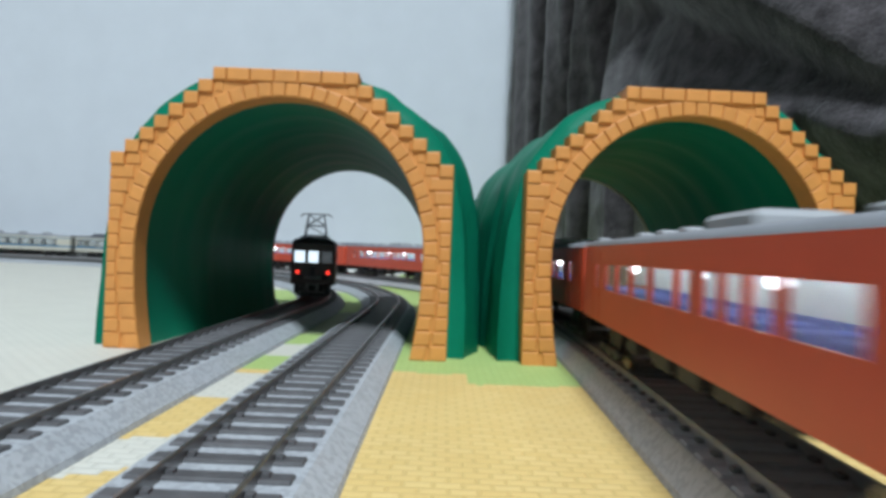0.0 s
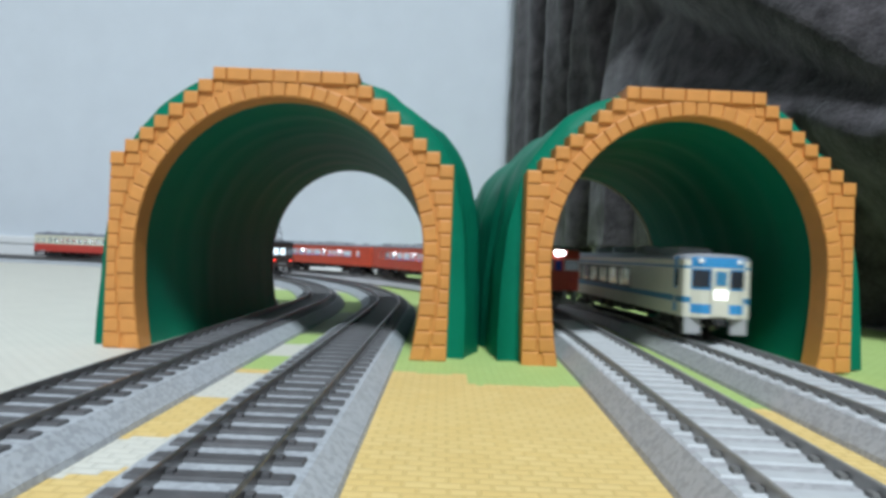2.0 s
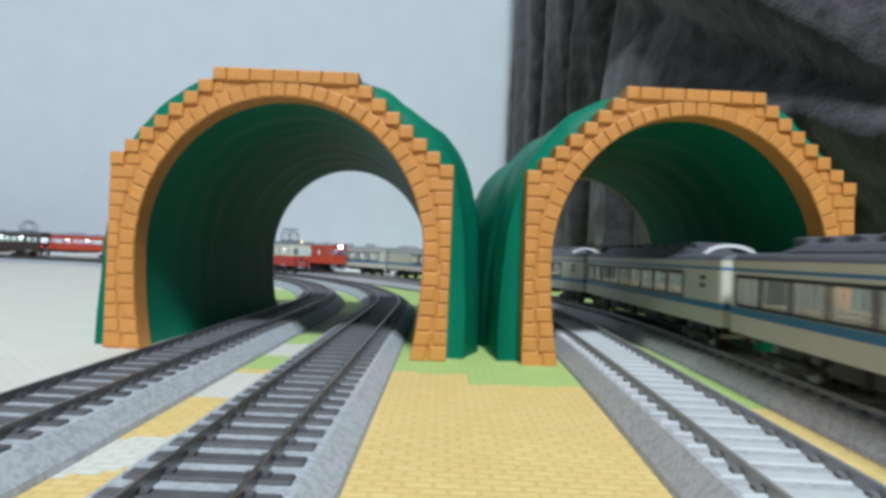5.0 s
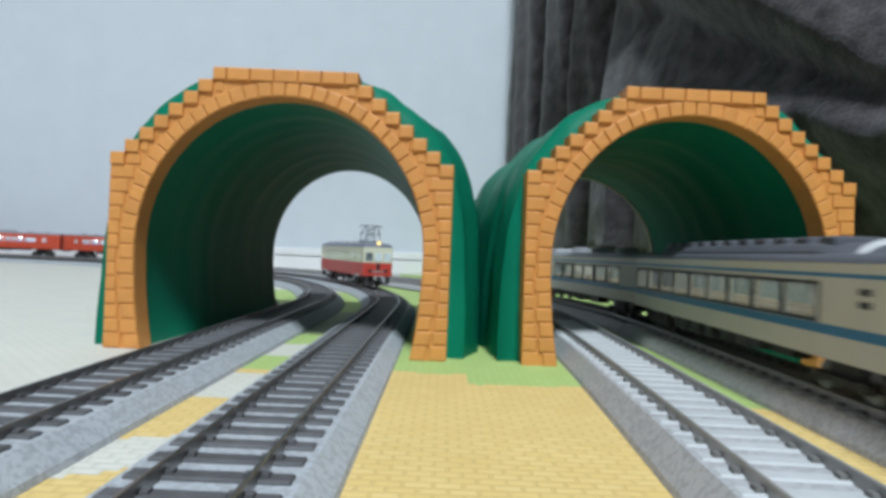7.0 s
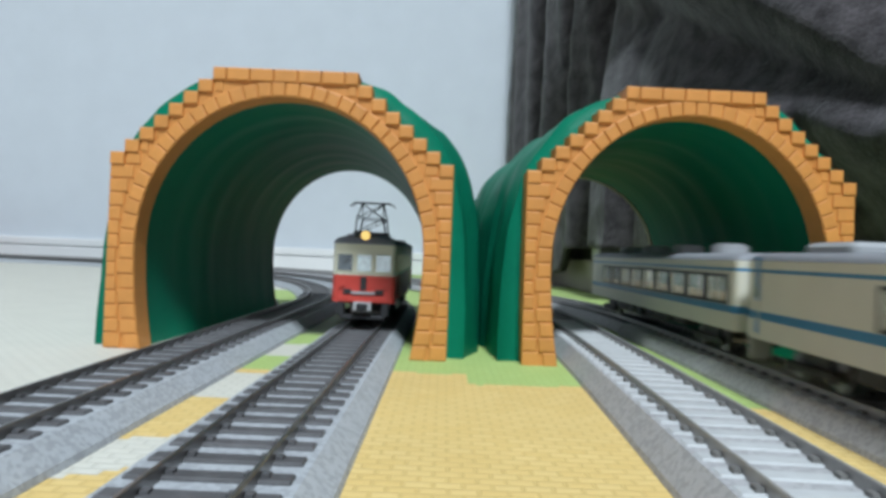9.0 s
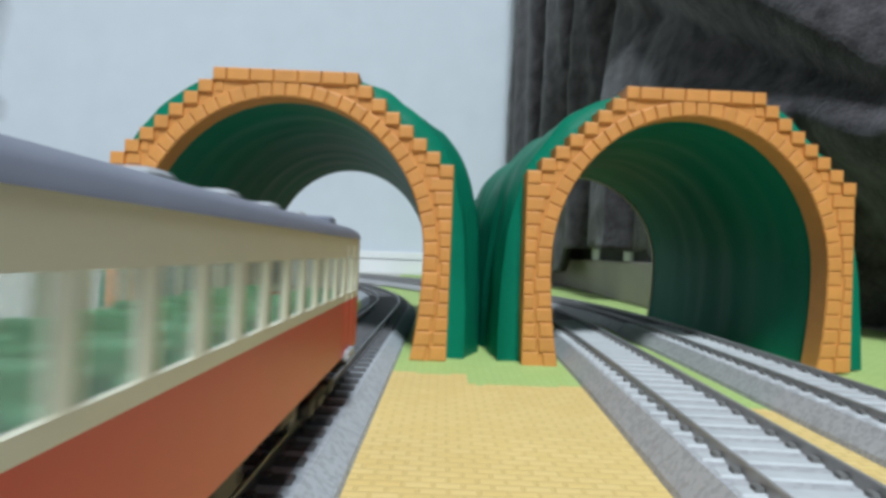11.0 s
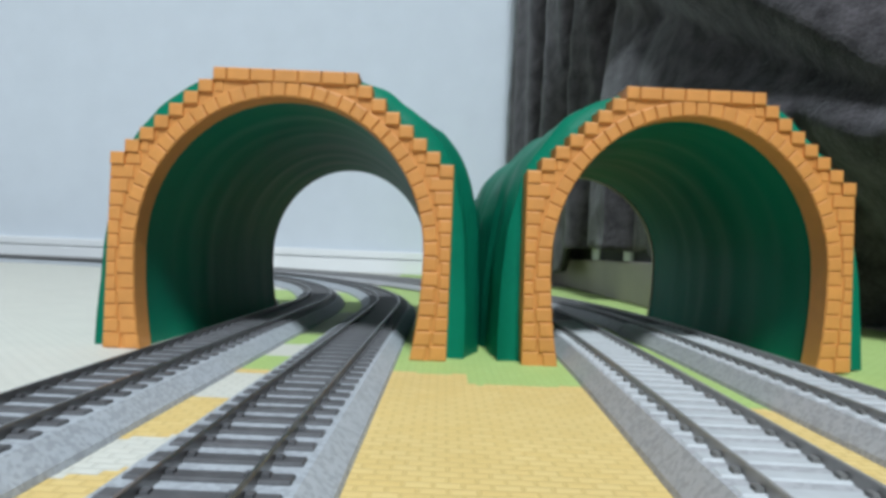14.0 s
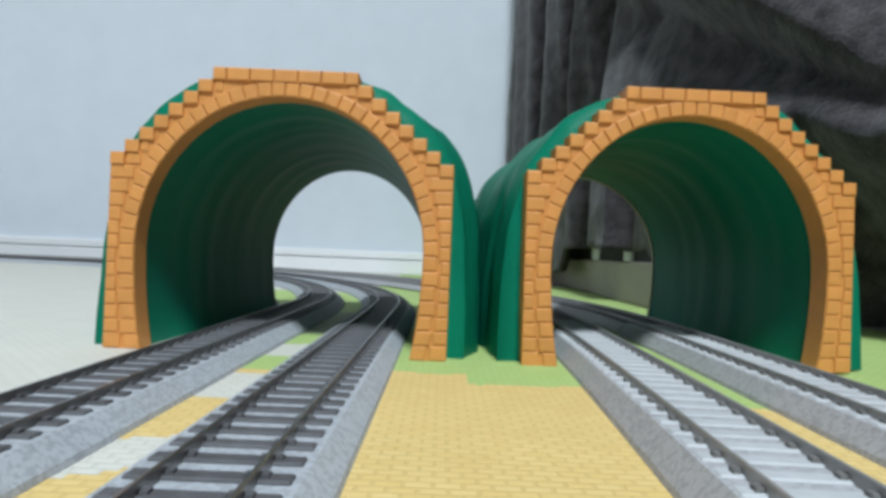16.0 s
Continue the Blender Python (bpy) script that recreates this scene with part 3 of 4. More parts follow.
# ---------------------------------------------------------------- rolling stock
def build_car(name, label, L, W, bands, z_gut, z_roof, windows, wz, roof, cab_front, cab_rear, seat, tube, group, units=(), doors=(), under=1.0, pane=None, dark=None):
    """A railcar: x forward, y to the left, z over the rail top, in millimetres.
    bands: (height from, height to, material) of the livery; windows: (x from, x to)."""
    car = thing(name, label, "railcar", group)
    mats, rows = [], []
    for z0, z1, m in bands:
        if m not in mats:
            mats.append(m)
        rows.append((z0, z1, mats.index(m)))
    z_lo = bands[0][0]
    hw, e = W / 2, 1.3
    zs = sorted({z for r in rows for z in r[:2]} | set(wz))
    if dark:
        mats.append(dark)
    def paint(z, x=None):
        if dark and x is not None and windows[0][0] - 1 < x < windows[-1][1] + 1 and wz[0] < z < wz[1]:
            return mats.index(dark)
        for z0, z1, k in rows:
            if z0 <= z <= z1:
                return k
        return rows[-1][2]
    xs = sorted({-L / 2 + e, L / 2 - e} | {x for p in windows for x in p})
    b = Build()
    for side in (-1, 1):
        for x0, x1 in zip(xs[:-1], xs[1:]):
            hole = any(abs(x0 - p[0]) < 1e-6 for p in windows)
            for z0, z1 in zip(zs[:-1], zs[1:]):
                if hole and z0 >= wz[0] - 1e-6 and z1 <= wz[1] + 1e-6:
                    y0, y1 = side * hw, side * (hw - 0.55)
                    k = paint((z0 + z1) / 2)
                    b.add([(x0, y0, z0), (x0, y1, z0), (x0, y1, z1), (x0, y0, z1)], [(0, 1, 2, 3)], k)
                    b.add([(x1, y0, z0), (x1, y1, z0), (x1, y1, z1), (x1, y0, z1)], [(3, 2, 1, 0)], k)
                    b.add([(x0, y0, z0), (x1, y0, z0), (x1, y1, z0), (x0, y1, z0)], [(0, 1, 2, 3)], k)
                    b.add([(x0, y0, z1), (x1, y0, z1), (x1, y1, z1), (x0, y1, z1)], [(3, 2, 1, 0)], k)
                    continue
                q = [(x0, side * hw, z0), (x1, side * hw, z0), (x1, side * hw, z1), (x0, side * hw, z1)]
                b.add(q if side < 0 else q[::-1], [(0, 1, 2, 3)], paint((z0 + z1) / 2, (x0 + x1) / 2))
    # ends, with rounded corners
    ends = ((1, cab_front), (-1, cab_rear))
    for d, cab in ends:
        prof = [(L / 2 - e, 1.0), (L / 2 - 0.45, 0.975), (L / 2, 0.90)]
        for (xa, ka), (xb, kb) in zip(prof[:-1], prof[1:]):
            for z0, z1 in zip(zs[:-1], zs[1:]):
                for side in (-1, 1):
                    b.add([(d * xa, side * hw * ka, z0), (d * xb, side * hw * kb, z0), (d * xb, side * hw * kb, z1), (d * xa, side * hw * ka, z1)], [(0, 1, 2, 3)], paint((z0 + z1) / 2))
        for z0, z1 in zip(zs[:-1], zs[1:]):
            b.add([(d * L / 2, -hw * 0.9, z0), (d * L / 2, hw * 0.9, z0), (d * L / 2, hw * 0.9, z1), (d * L / 2, -hw * 0.9, z1)], [(0, 1, 2, 3)], paint((z0 + z1) / 2))
    b.box(-L / 2 + e, L / 2 - e, -hw + 0.3, hw - 0.3, z_lo, z_lo + 0.4, 0)
    part("body", b, mats, car)
    # roof
    r = Build()
    n = 12
    secs = [(-L / 2, 0.90, 0.55), (-L / 2 + 0.5, 0.97, 0.85), (-L / 2 + e, 1.01, 1), (L / 2 - e, 1.01, 1), (L / 2 - 0.5, 0.97, 0.85), (L / 2, 0.90, 0.55)]
    for x, k, hz in secs:
        for i in range(n + 1):
            a = math.pi * i / n
            c, s = math.cos(a), math.sin(a)
            r.v.append((x, math.copysign(abs(c) ** 0.7, c) * hw * k, z_gut - 0.05 + (z_roof - z_gut) * hz * s ** 0.8))
    for j in range(len(secs) - 1):
        for i in range(n):
            a = j * (n + 1) + i
            r.f.append((a, a + 1, a + n + 2, a + n + 1))
            r.m.append(0)
    for j in (0, len(secs) - 1):
        r.f.append(tuple(range(j * (n + 1), (j + 1) * (n + 1))))
        r.m.append(0)
    part("roof", r, roof, car, "", True)
    for kind, x in units:
        u = Build()
        if kind == "fan":
            u.disc((x, 0, z_roof + 0.8), 4.7, 2.4, "z", 18)
            u.disc((x, 0, z_roof + 2.2), 3.6, 0.5, "z", 18)
            part("cooling_unit", u, M_UNIT, car, "round grey cooling unit", False)
        elif kind == "vent":
            u.box(x - 2.2, x + 2.2, -1.6, 1.6, z_roof - 0.5, z_roof + 1.2, 0, 0.4)
            part("roof_vent", u, M_UNIT, car)
        elif kind == "box":
            u.box(x - 8, x + 8, -5.4, 5.4, z_roof - 1.2, z_roof + 1.6, 0, 0.7)
            for i in range(5):
                u.box(x - 6 + 3 * i - 0.5, x - 6 + 3 * i + 0.5, -4, 4, z_roof + 1.55, z_roof + 1.8)
            part("roof_unit", u, M_UNIT, car)
        elif kind == "hump":
            # long rounded radiator cover with cooling ribs and a pale arched end
            n, m = 10, 24
            for i in range(m + 1):
                px = x - 58 + 116 * i / m
                k = min(1.0, min(i, m - i) / 3) ** 0.6
                for j in range(n + 1):
                    a = math.pi * j / n
                    u.v.append((px, 7.4 * math.cos(a) * (0.7 + 0.3 * k), z_roof - 1.6 + 4.2 * k * math.sin(a) ** 0.8))
            for i in range(m):
                for j in range(n):
                    a = i * (n + 1) + j
                    u.f.append((a, a + n + 1, a + n + 2, a + 1))
                    u.m.append(0)
            for i in range(11):
                u.box(x - 48 + 9 * i, x - 43 + 9 * i, -5.0, 5.0, z_roof + 1.2, z_roof + 2.9, 0, 0.3)
            part("roof_radiator", u, M_ROOFDARK, car, "long dark ribbed roof radiator")
            arch = Build()
            for s0, s1 in zip(range(0, 10), range(1, 11)):
                a0, a1 = math.pi * s0 / 10, math.pi * s1 / 10
                arch.beam((x + 58, 7.0 * math.cos(a0), z_roof - 1.4 + 3.4 * math.sin(a0)), (x + 58, 7.0 * math.cos(a1), z_roof - 1.4 + 3.4 * math.sin(a1)), 0.9)
            part("roof_arch", arch, M_LENSWHITE, car, "pale arched end of the radiator cover")
    # panes, floor, seats and lamps inside
    for x0, x1 in windows:
        for side in (-1, 1):
            p = Build().box(x0, x1, side * (hw - 0.45) - 0.06, side * (hw - 0.45) + 0.06, wz[0], wz[1])
            o = part("window_pane", p, pane or M_PANE, car)
            o.visible_shadow = False
    q = Build().box(-L / 2 + 4, L / 2 - 4, -hw + 0.8, hw - 0.8, wz[0] - 3.6, wz[0] - 3.0)
    q.box(-L / 2 + 4, L / 2 - 4, -hw + 0.8, hw - 0.8, z_gut - 0.9, z_gut - 0.6)
    # added pale partition reflects the tubes so the windows look evenly bright
    if tube is M_TUBE:
        q.box(-L / 2 + 4, L / 2 - 4, -0.2, 0.2, wz[0] + 1.0, z_gut - 0.9)
    part("interior", q, M_INNER, car, "pale interior floor and ceiling, with an added reflecting partition in brightly lit cars")
    se = Build()
    x = -L / 2 + 14
    while x < L / 2 - 14:
        for y in (-hw * 0.55, hw * 0.55):
            se.box(x, x + 1.6, y - hw * 0.32, y + hw * 0.32, wz[0] - 3.0, wz[0] + 0.7, 0, 0.3)
            se.box(x + 1.6, x + 4.6, y - hw * 0.32, y + hw * 0.32, wz[0] - 3.0, wz[0] - 0.9, 0, 0)
        x += 8.2
    part("seats", se, seat, car)
    if tube:
        part("lamp_strip", Build().box(-L / 2 + 8, L / 2 - 8, -3.6, -2.4, z_gut - 1.2, z_gut - 0.95).box(-L / 2 + 8, L / 2 - 8, 2.4, 3.6, z_gut - 1.2, z_gut - 0.95), tube, car)
    if tube is M_TUBE:
        for k in range(2, len(windows) - 1, 3):
            x = (windows[k][0] + windows[k][1]) / 2 + 1.0
            for side in (-1, 1):
                part("cabin_lamp", Build().disc((x, side * (hw - 2.2), wz[1] - 0.5), 0.8, 1.6, "x", 10), M_SPOT, car, "bright white cabin lamp")
    for x0, x1 in doors:
        for side in (-1, 1):
            dr = Build()
            for z0, z1, k in rows:
                for x in (x0, x1 - 0.14):
                    dr.box(x, x + 0.14, side * hw - 0.1, side * hw + 0.1, max(z0, z_lo + 0.4), min(z1, z_gut - 1.2), k)
            part("door_seam", dr, mats, car)
    # underframe
    fl = Build().box(-L / 2 + 6, L / 2 - 6, -hw * 0.62, hw * 0.62, z_lo - 0.8, z_lo + 0.1)
    rn = random.Random(len(name) * 7 + int(L))
    x = -L / 2 + 40
    while x < L / 2 - 44:
        wd = rn.uniform(5, 11)
        for side in (-1, 1):
            y0, y1 = sorted((side * hw * 0.35, side * hw * rn.uniform(0.72, 0.9)))
            fl.box(x, x + wd, y0, y1, z_lo - rn.uniform(2.0, 3.0) * under, z_lo, 0, 0.25)
        x += wd + rn.uniform(1, 3.5)
    part("underframe", fl, M_UNDER, car)
    for bx in (-L / 2 + 22, L / 2 - 22):
        bo = Build()
        for side in (-1, 1):
            y = side * 6.6
            bo.box(bx - 9, bx + 9, y - 0.5, y + 0.5, 2.0, 3.4, 0, 0.3)
            for wx in (-7, 7):
                bo.box(bx + wx - 1.6, bx + wx + 1.6, y - 0.7, y + 0.9, 1.6, 3.6, 0, 0.3)
            bo.box(bx - 2.5, bx + 2.5, y - 0.4, y + 0.8, 1.4, 3.0, 0, 0.3)
        bo.box(bx - 5, bx + 5, -6, 6, 3.0, z_lo)
        bogie = part("bogie", bo, M_UNDER, car)
        for wx in (-7, 7):
            part("wheelset", Build().disc((bx + wx, -4.6, 2.75), 2.75, 1.2).disc((bx + wx, 4.6, 2.75), 2.75, 1.2).beam((bx + wx, -4.6, 2.75), (bx + wx, 4.6, 2.75), 0.9), M_RAIL, bogie)
    for d in (1, -1):
        cp = Build()
        xa, xb = sorted((d * (L / 2 - 3), d * (L / 2 + 2.6)))
        cp.box(xa, xb, -0.8, 0.8, z_lo - 1.6, z_lo - 0.3, 0, 0.15)
        xa, xb = sorted((d * (L / 2 + 1.0), d * (L / 2 + 2.8)))
        cp.box(xa, xb, -1.5, 1.5, z_lo - 2.1, z_lo - 0.1, 0, 0.3)
        part("coupler", cp, M_UNDER, car)
    return car


def plaque(car, name, d, L, y0, y1, z0, z1, m, thick=0.25, label=""):
    """A flat piece on the end face of a car; d is +1 for the front end and -1 for the rear."""
    xa, xb = sorted((d * (L / 2 - 0.2), d * (L / 2 + thick)))
    return part(name, Build().box(xa, xb, y0, y1, z0, z1, 0, min(0.12, (z1 - z0) / 6)), m, car, label)


def lamp_disc(car, name, d, x, y, z, r, m, label=""):
    return part(name, Build().disc((d * x, y, z), r, 1.0, "x", 16), m, car, label)


def gangway(car, d, L, z0, z1, m):
    xa, xb = sorted((d * (L / 2 - 0.2), d * (L / 2 + 1.7)))
    part("gangway", Build().box(xa, xb, -3.4, 3.4, z0, z1, 0, 0.3), m, car, "dark gangway bellows")


def spread(a, b, n, w):
    """n windows of width w from a to b."""
    g = (b - a - n * w) / max(n - 1, 1)
    return [(a + i * (w + g), a + i * (w + g) + w) for i in range(n)]


def pantograph(car, x, z):
    b = Build()
    b.box(x - 6, x + 6, -5.2, -4.4, z - 0.3, z + 0.6, 0, 0.15).box(x - 6, x + 6, 4.4, 5.2, z - 0.3, z + 0.6, 0, 0.15)
    b.box(x - 6, x - 5, -5, 5, z + 0.2, z + 0.7).box(x + 5, x + 6, -5, 5, z + 0.2, z + 0.7)
    for s in (-1, 1):
        for y in (-4.6, 4.6):
            b.beam((x + s * 5.4, y, z + 0.6), (x + s * 7.4, y * 0.86, z + 4.8), 0.42)
            b.beam((x + s * 7.4, y * 0.86, z + 4.8), (x + s * 1.0, y * 0.72, z + 9.6), 0.36)
        b.beam((x + s * 7.4, -3.95, z + 4.8), (x + s * 7.4, 3.95, z + 4.8), 0.3)
        b.beam((x + s * 5.4, -4.6, z + 0.6), (x + s * 7.4, 3.95, z + 4.8), 0.3)
        b.beam((x + s * 7.4, -3.95, z + 4.8), (x + s * 1.0, 3.3, z + 9.6), 0.28)
        b.beam((x + s * 7.4, 3.95, z + 4.8), (x + s * 1.0, -3.3, z + 9.6), 0.28)
    for s in (-1.1, 1.1):
        b.beam((x + s, -5.4, z + 9.9), (x + s, 5.4, z + 9.9), 0.42)
        for y in (-1, 1):
            b.beam((x + s, y * 5.4, z + 9.9), (x + s, y * 7.0, z + 8.8), 0.34)
    part("pantograph", b, M_ROOFDARK, car, "raised dark diamond pantograph")


RED_L, WHITE_L, TRAM_L = 141.0, 143.0, 109.0


def red_car(cab):
    """Vermilion diesel railcar; the cab, if any, is at the rear end."""
    L, W = RED_L, 18.6
    wins = [(-L / 2 + a, -L / 2 + b) for a, b in ((14.5, 18.5), (26, 38), (40, 45.6), (47.2, 52.4), (54, 59), (63, 68.4), (70.2, 81.4), (83.4, 93.6), (95.4, 105.2), (107, 116.6), (122.5, 126.5))]
    car = build_car("diesel_railcar", "vermilion red diesel railcar with lit windows and grey roof" if not cab else "vermilion red diesel railcar with lit headlamp on its cab", L, W,
                    [(8.2, 23.9, M_VERM)], 23.9, 25.7, wins, (15.0, 20.1), M_ROOF, None, None, M_SEATBLUE, M_TUBE, "red train",
                    [("vent", x) for x in (-52, -33, 8, 22, 36, 52)] + [("box", -8)], [(-L / 2 + 13.2, -L / 2 + 19.8), (L / 2 - 19.8, L / 2 - 13.2)])
    gangway(car, 1, L, 8.0, 21.0, M_UNDER)
    if cab:
        plaque(car, "brow", -1, L, -8.3, 8.3, 22.0, 24.3, M_VERM, 0.15, "vermilion brow over the cab")
        for s in (-1, 1):
            y0, y1 = sorted((s * 2.8, s * 8.3))
            plaque(car, "cab_window", -1, L, y0, y1, 16.4, 20.2, M_CABDIM)
            plaque(car, "window_frame", -1, L, y0 - 0.4, y1 + 0.4, 16.0, 20.6, M_SILVER, 0.12)
            if s > 0:
                # glowing patch on one pane stands in for the lit cab interior
                plaque(car, "window_lamp", -1, L, y0 + 0.8, y0 + 2.6, 18.4, 19.8, M_CABBRIGHT, 0.3, "glowing patch on the cab window, standing in for the lit cab")
            corner = Build().box(-L / 2 + 1.6, -L / 2 + 4.6, *sorted((s * (W / 2 - 0.2), s * (W / 2 + 0.1))), 16.2, 20.2, 0, 0.05)
            part("corner_window", corner, M_CABDIM, car)
            part("horn", Build().disc((-L / 2 + 2.4, s * 5.6, 24.9), 0.9, 2.0, "x", 10), M_ROOFDARK, car)
        plaque(car, "end_door", -1, L, -2.1, 2.1, 8.1, 20.4, M_VERM, 0.4)
        plaque(car, "door_window", -1, L, -1.3, 1.3, 16.0, 19.9, M_SEATBLUE, 0.5)
        plaque(car, "headlamp_case", -1, L, -2.6, 2.6, 21.9, 24.3, M_VERM, 0.7)
        for y in (-1.05, 1.05):
            lamp_disc(car, "headlamp", -1, L / 2 + 0.5, y, 23.1, 1.0, M_HEADLAMP, "bright white headlamp")
        plaque(car, "handrail", -1, L, -7.6, 7.6, 15.0, 15.3, M_RED, 0.5)
        for y in (-6.0, 6.0):
            plaque(car, "tail_lamp", -1, L, y - 0.9, y + 0.9, 11.9, 13.2, M_RED, 0.4)
            plaque(car, "step", -1, L, y - 1.3, y + 1.3, 8.9, 9.4, M_RED, 0.6)
        sk = Build()
        sk.box(-L / 2 - 0.2, -L / 2 + 1.2, -7.6, 7.6, 3.0, 4.0, 0, 0.3)
        for y in (-7.4, -3.4, 3.4, 7.4):
            sk.box(-L / 2 + 0.1, -L / 2 + 1.0, y - 0.7, y + 0.7, 3.4, 8.3, 0, 0.2)
        part("snowplough", sk, M_SKIRTGREY, car, "pale grey snowplough frame")
    else:
        gangway(car, -1, L, 8.0, 21.0, M_UNDER)
    return car


def white_car(kind):
    """Cream express diesel car with blue stripes. kind: 'cab', 'plain' with round coolers, or 'radiator'."""
    L, W = WHITE_L, 19.2
    bands = [(6.4, 10.4, M_CARCREAM), (10.4, 12.1, M_BLUE), (12.1, 20.0, M_CARCREAM), (20.0, 20.7, M_BLUE), (20.7, 22.4, M_CARCREAM)]
    a, b, count = {"cab": (-L / 2 + 16, L / 2 - 47, 6), "plain": (-L / 2 + 20, L / 2 - 5, 9), "radiator": (-L / 2 + 4, L / 2 - 25, 9)}[kind]
    wins = spread(a, b, count, 11.2)
    if kind == "cab":
        units = [("fan", -40), ("fan", -12), ("fan", 15), ("box", 48)]
    elif kind == "plain":
        units = [("fan", -45), ("fan", -15), ("fan", 15), ("fan", 45)]
    else:
        units = [("hump", -4)]
    car = build_car("express_railcar", "cream express diesel railcar with two blue stripes", L, W, bands, 22.4, 24.4, wins, (12.7, 18.6),
                    M_ROOF if kind != "radiator" else M_ROOFDARK, None, None, M_SEATBEIGE, M_TUBEDIM, "cream and blue train", units,
                    [(-L / 2 + 9, -L / 2 + 14), (L / 2 - 14, L / 2 - 9)], 1.1, None, M_PANEDARK)
    gangway(car, -1, L, 6.8, 21.3, M_UNDER)
    for s in (-1, 1):
        # dark surround that joins the row of windows
        ya, yb = sorted((s * (W / 2 - 0.1), s * (W / 2 + 0.12)))
        x0, x1 = wins[0][0] - 0.9, wins[-1][1] + 0.9
        wf = Build().box(x0, x1, ya, yb, 18.5, 19.2, 0, 0.03).box(x0, x1, ya, yb, 12.2, 12.8, 0, 0.03)
        edges = [x0] + [e for w in wins for e in w] + [x1]
        for k in range(0, len(edges), 2):
            wf.box(edges[k], edges[k + 1], ya, yb, 12.8, 18.5, 0, 0.03)
        part("window_surround", wf, M_UNDER, car, "dark window surround")
    if kind == "radiator":
        for s in (-1, 1):
            ya, yb = sorted((s * (W / 2 - 0.1), s * (W / 2 + 0.12)))
            for z0 in (15.4, 17.4):
                part("side_vent", Build().box(L / 2 - 12.5, L / 2 - 9.5, ya, yb, z0, z0 + 1.1, 0, 0.04), M_UNDER, car, "small dark side vent")
    if kind == "cab":
        # tapered nose: flat middle, cheeks that run back to the sides
        h0 = L / 2 + 0.02
        def nose(name, z0, z1, m, out, label=""):
            plan = [(h0 - 6.5, W / 2 + 0.08 + out), (h0 - 3.0, W / 2 - 0.3 + out), (h0 + 0.2, 7.3 + out), (h0 + 1.4 + out, 5.2), (h0 + 1.7 + out, 0.0)]
            line = plan + [(px, -py) for px, py in reversed(plan[:-1])]
            nb = Build()
            nb.v = [(px, py, z) for z in (z0, z1) for px, py in line]
            n = len(line)
            nb.f = [(i, i + 1, n + i + 1, n + i) for i in range(n - 1)] + [tuple(range(n)), tuple(range(2 * n - 1, n - 1, -1))]
            nb.m = [0] * len(nb.f)
            return part(name, nb, m, car, label)
        nose("nose", 6.4, 22.2, M_CARCREAM, 0.0, "cream tapered nose")
        nose("roof_front", 20.4, 23.2, M_BLUEBRIGHT, 0.12, "bright blue cab brow")
        nose("window_surround", 14.2, 20.0, M_BLUEBRIGHT, 0.1, "blue window surround")
        nose("blue_panel", 7.6, 10.2, M_BLUEBRIGHT, 0.1, "bright blue band on the cheeks")
        for s in (-1, 1):
            pane = Build()
            v = [(h0 + 0.55, s * 7.35, 14.9), (h0 + 1.75, s * 5.15, 14.9), (h0 + 1.85, s * 2.9, 14.9)]
            pane.v = [(px, py, z) for z in (14.9, 19.6) for px, py, _ in v]
            pane.f, pane.m = [(0, 1, 4, 3), (1, 2, 5, 4)], [0, 0]
            part("cab_window", pane, M_PANEDARK, car)
            side = Build()
            side.v = [(px, s * py, z) for z in (14.9, 19.6) for px, py in ((h0 - 5.4, W / 2 + 0.2), (h0 - 3.0, W / 2 - 0.1), (h0 - 0.4, 8.05))]
            side.f, side.m = [(0, 1, 4, 3), (1, 2, 5, 4)], [0, 0]
            part("side_window", side, M_PANEDARK, car)
        plaque(car, "end_door", 1, L, -2.5, 2.5, 6.8, 20.2, M_CARCREAM, 2.3)
        plaque(car, "door_window", 1, L, -1.6, 1.6, 15.4, 19.4, M_BLUE, 2.45)
        plaque(car, "headmark", 1, L, -1.7, 1.7, 11.6, 14.2, M_SIGNGLOW, 2.6, "glowing white train sign")
        for y in (-6.8, 6.8):
            lamp_disc(car, "headlamp", 1, L / 2 + 1.2, y * 0.8, 22.2, 0.75, M_LENSWHITE, "small white headlamp")
        sk = Build()
        for y in (-6.6, 6.6):
            sk.box(L / 2 - 1.2, L / 2 - 0.1, y - 2.4, y + 2.4, 1.6, 6.5, 0, 0.3)
        part("skirt", sk, M_SKIRTGREY, car, "grey front skirt")
    else:
        gangway(car, 1, L, 6.8, 21.3, M_UNDER)
    return car


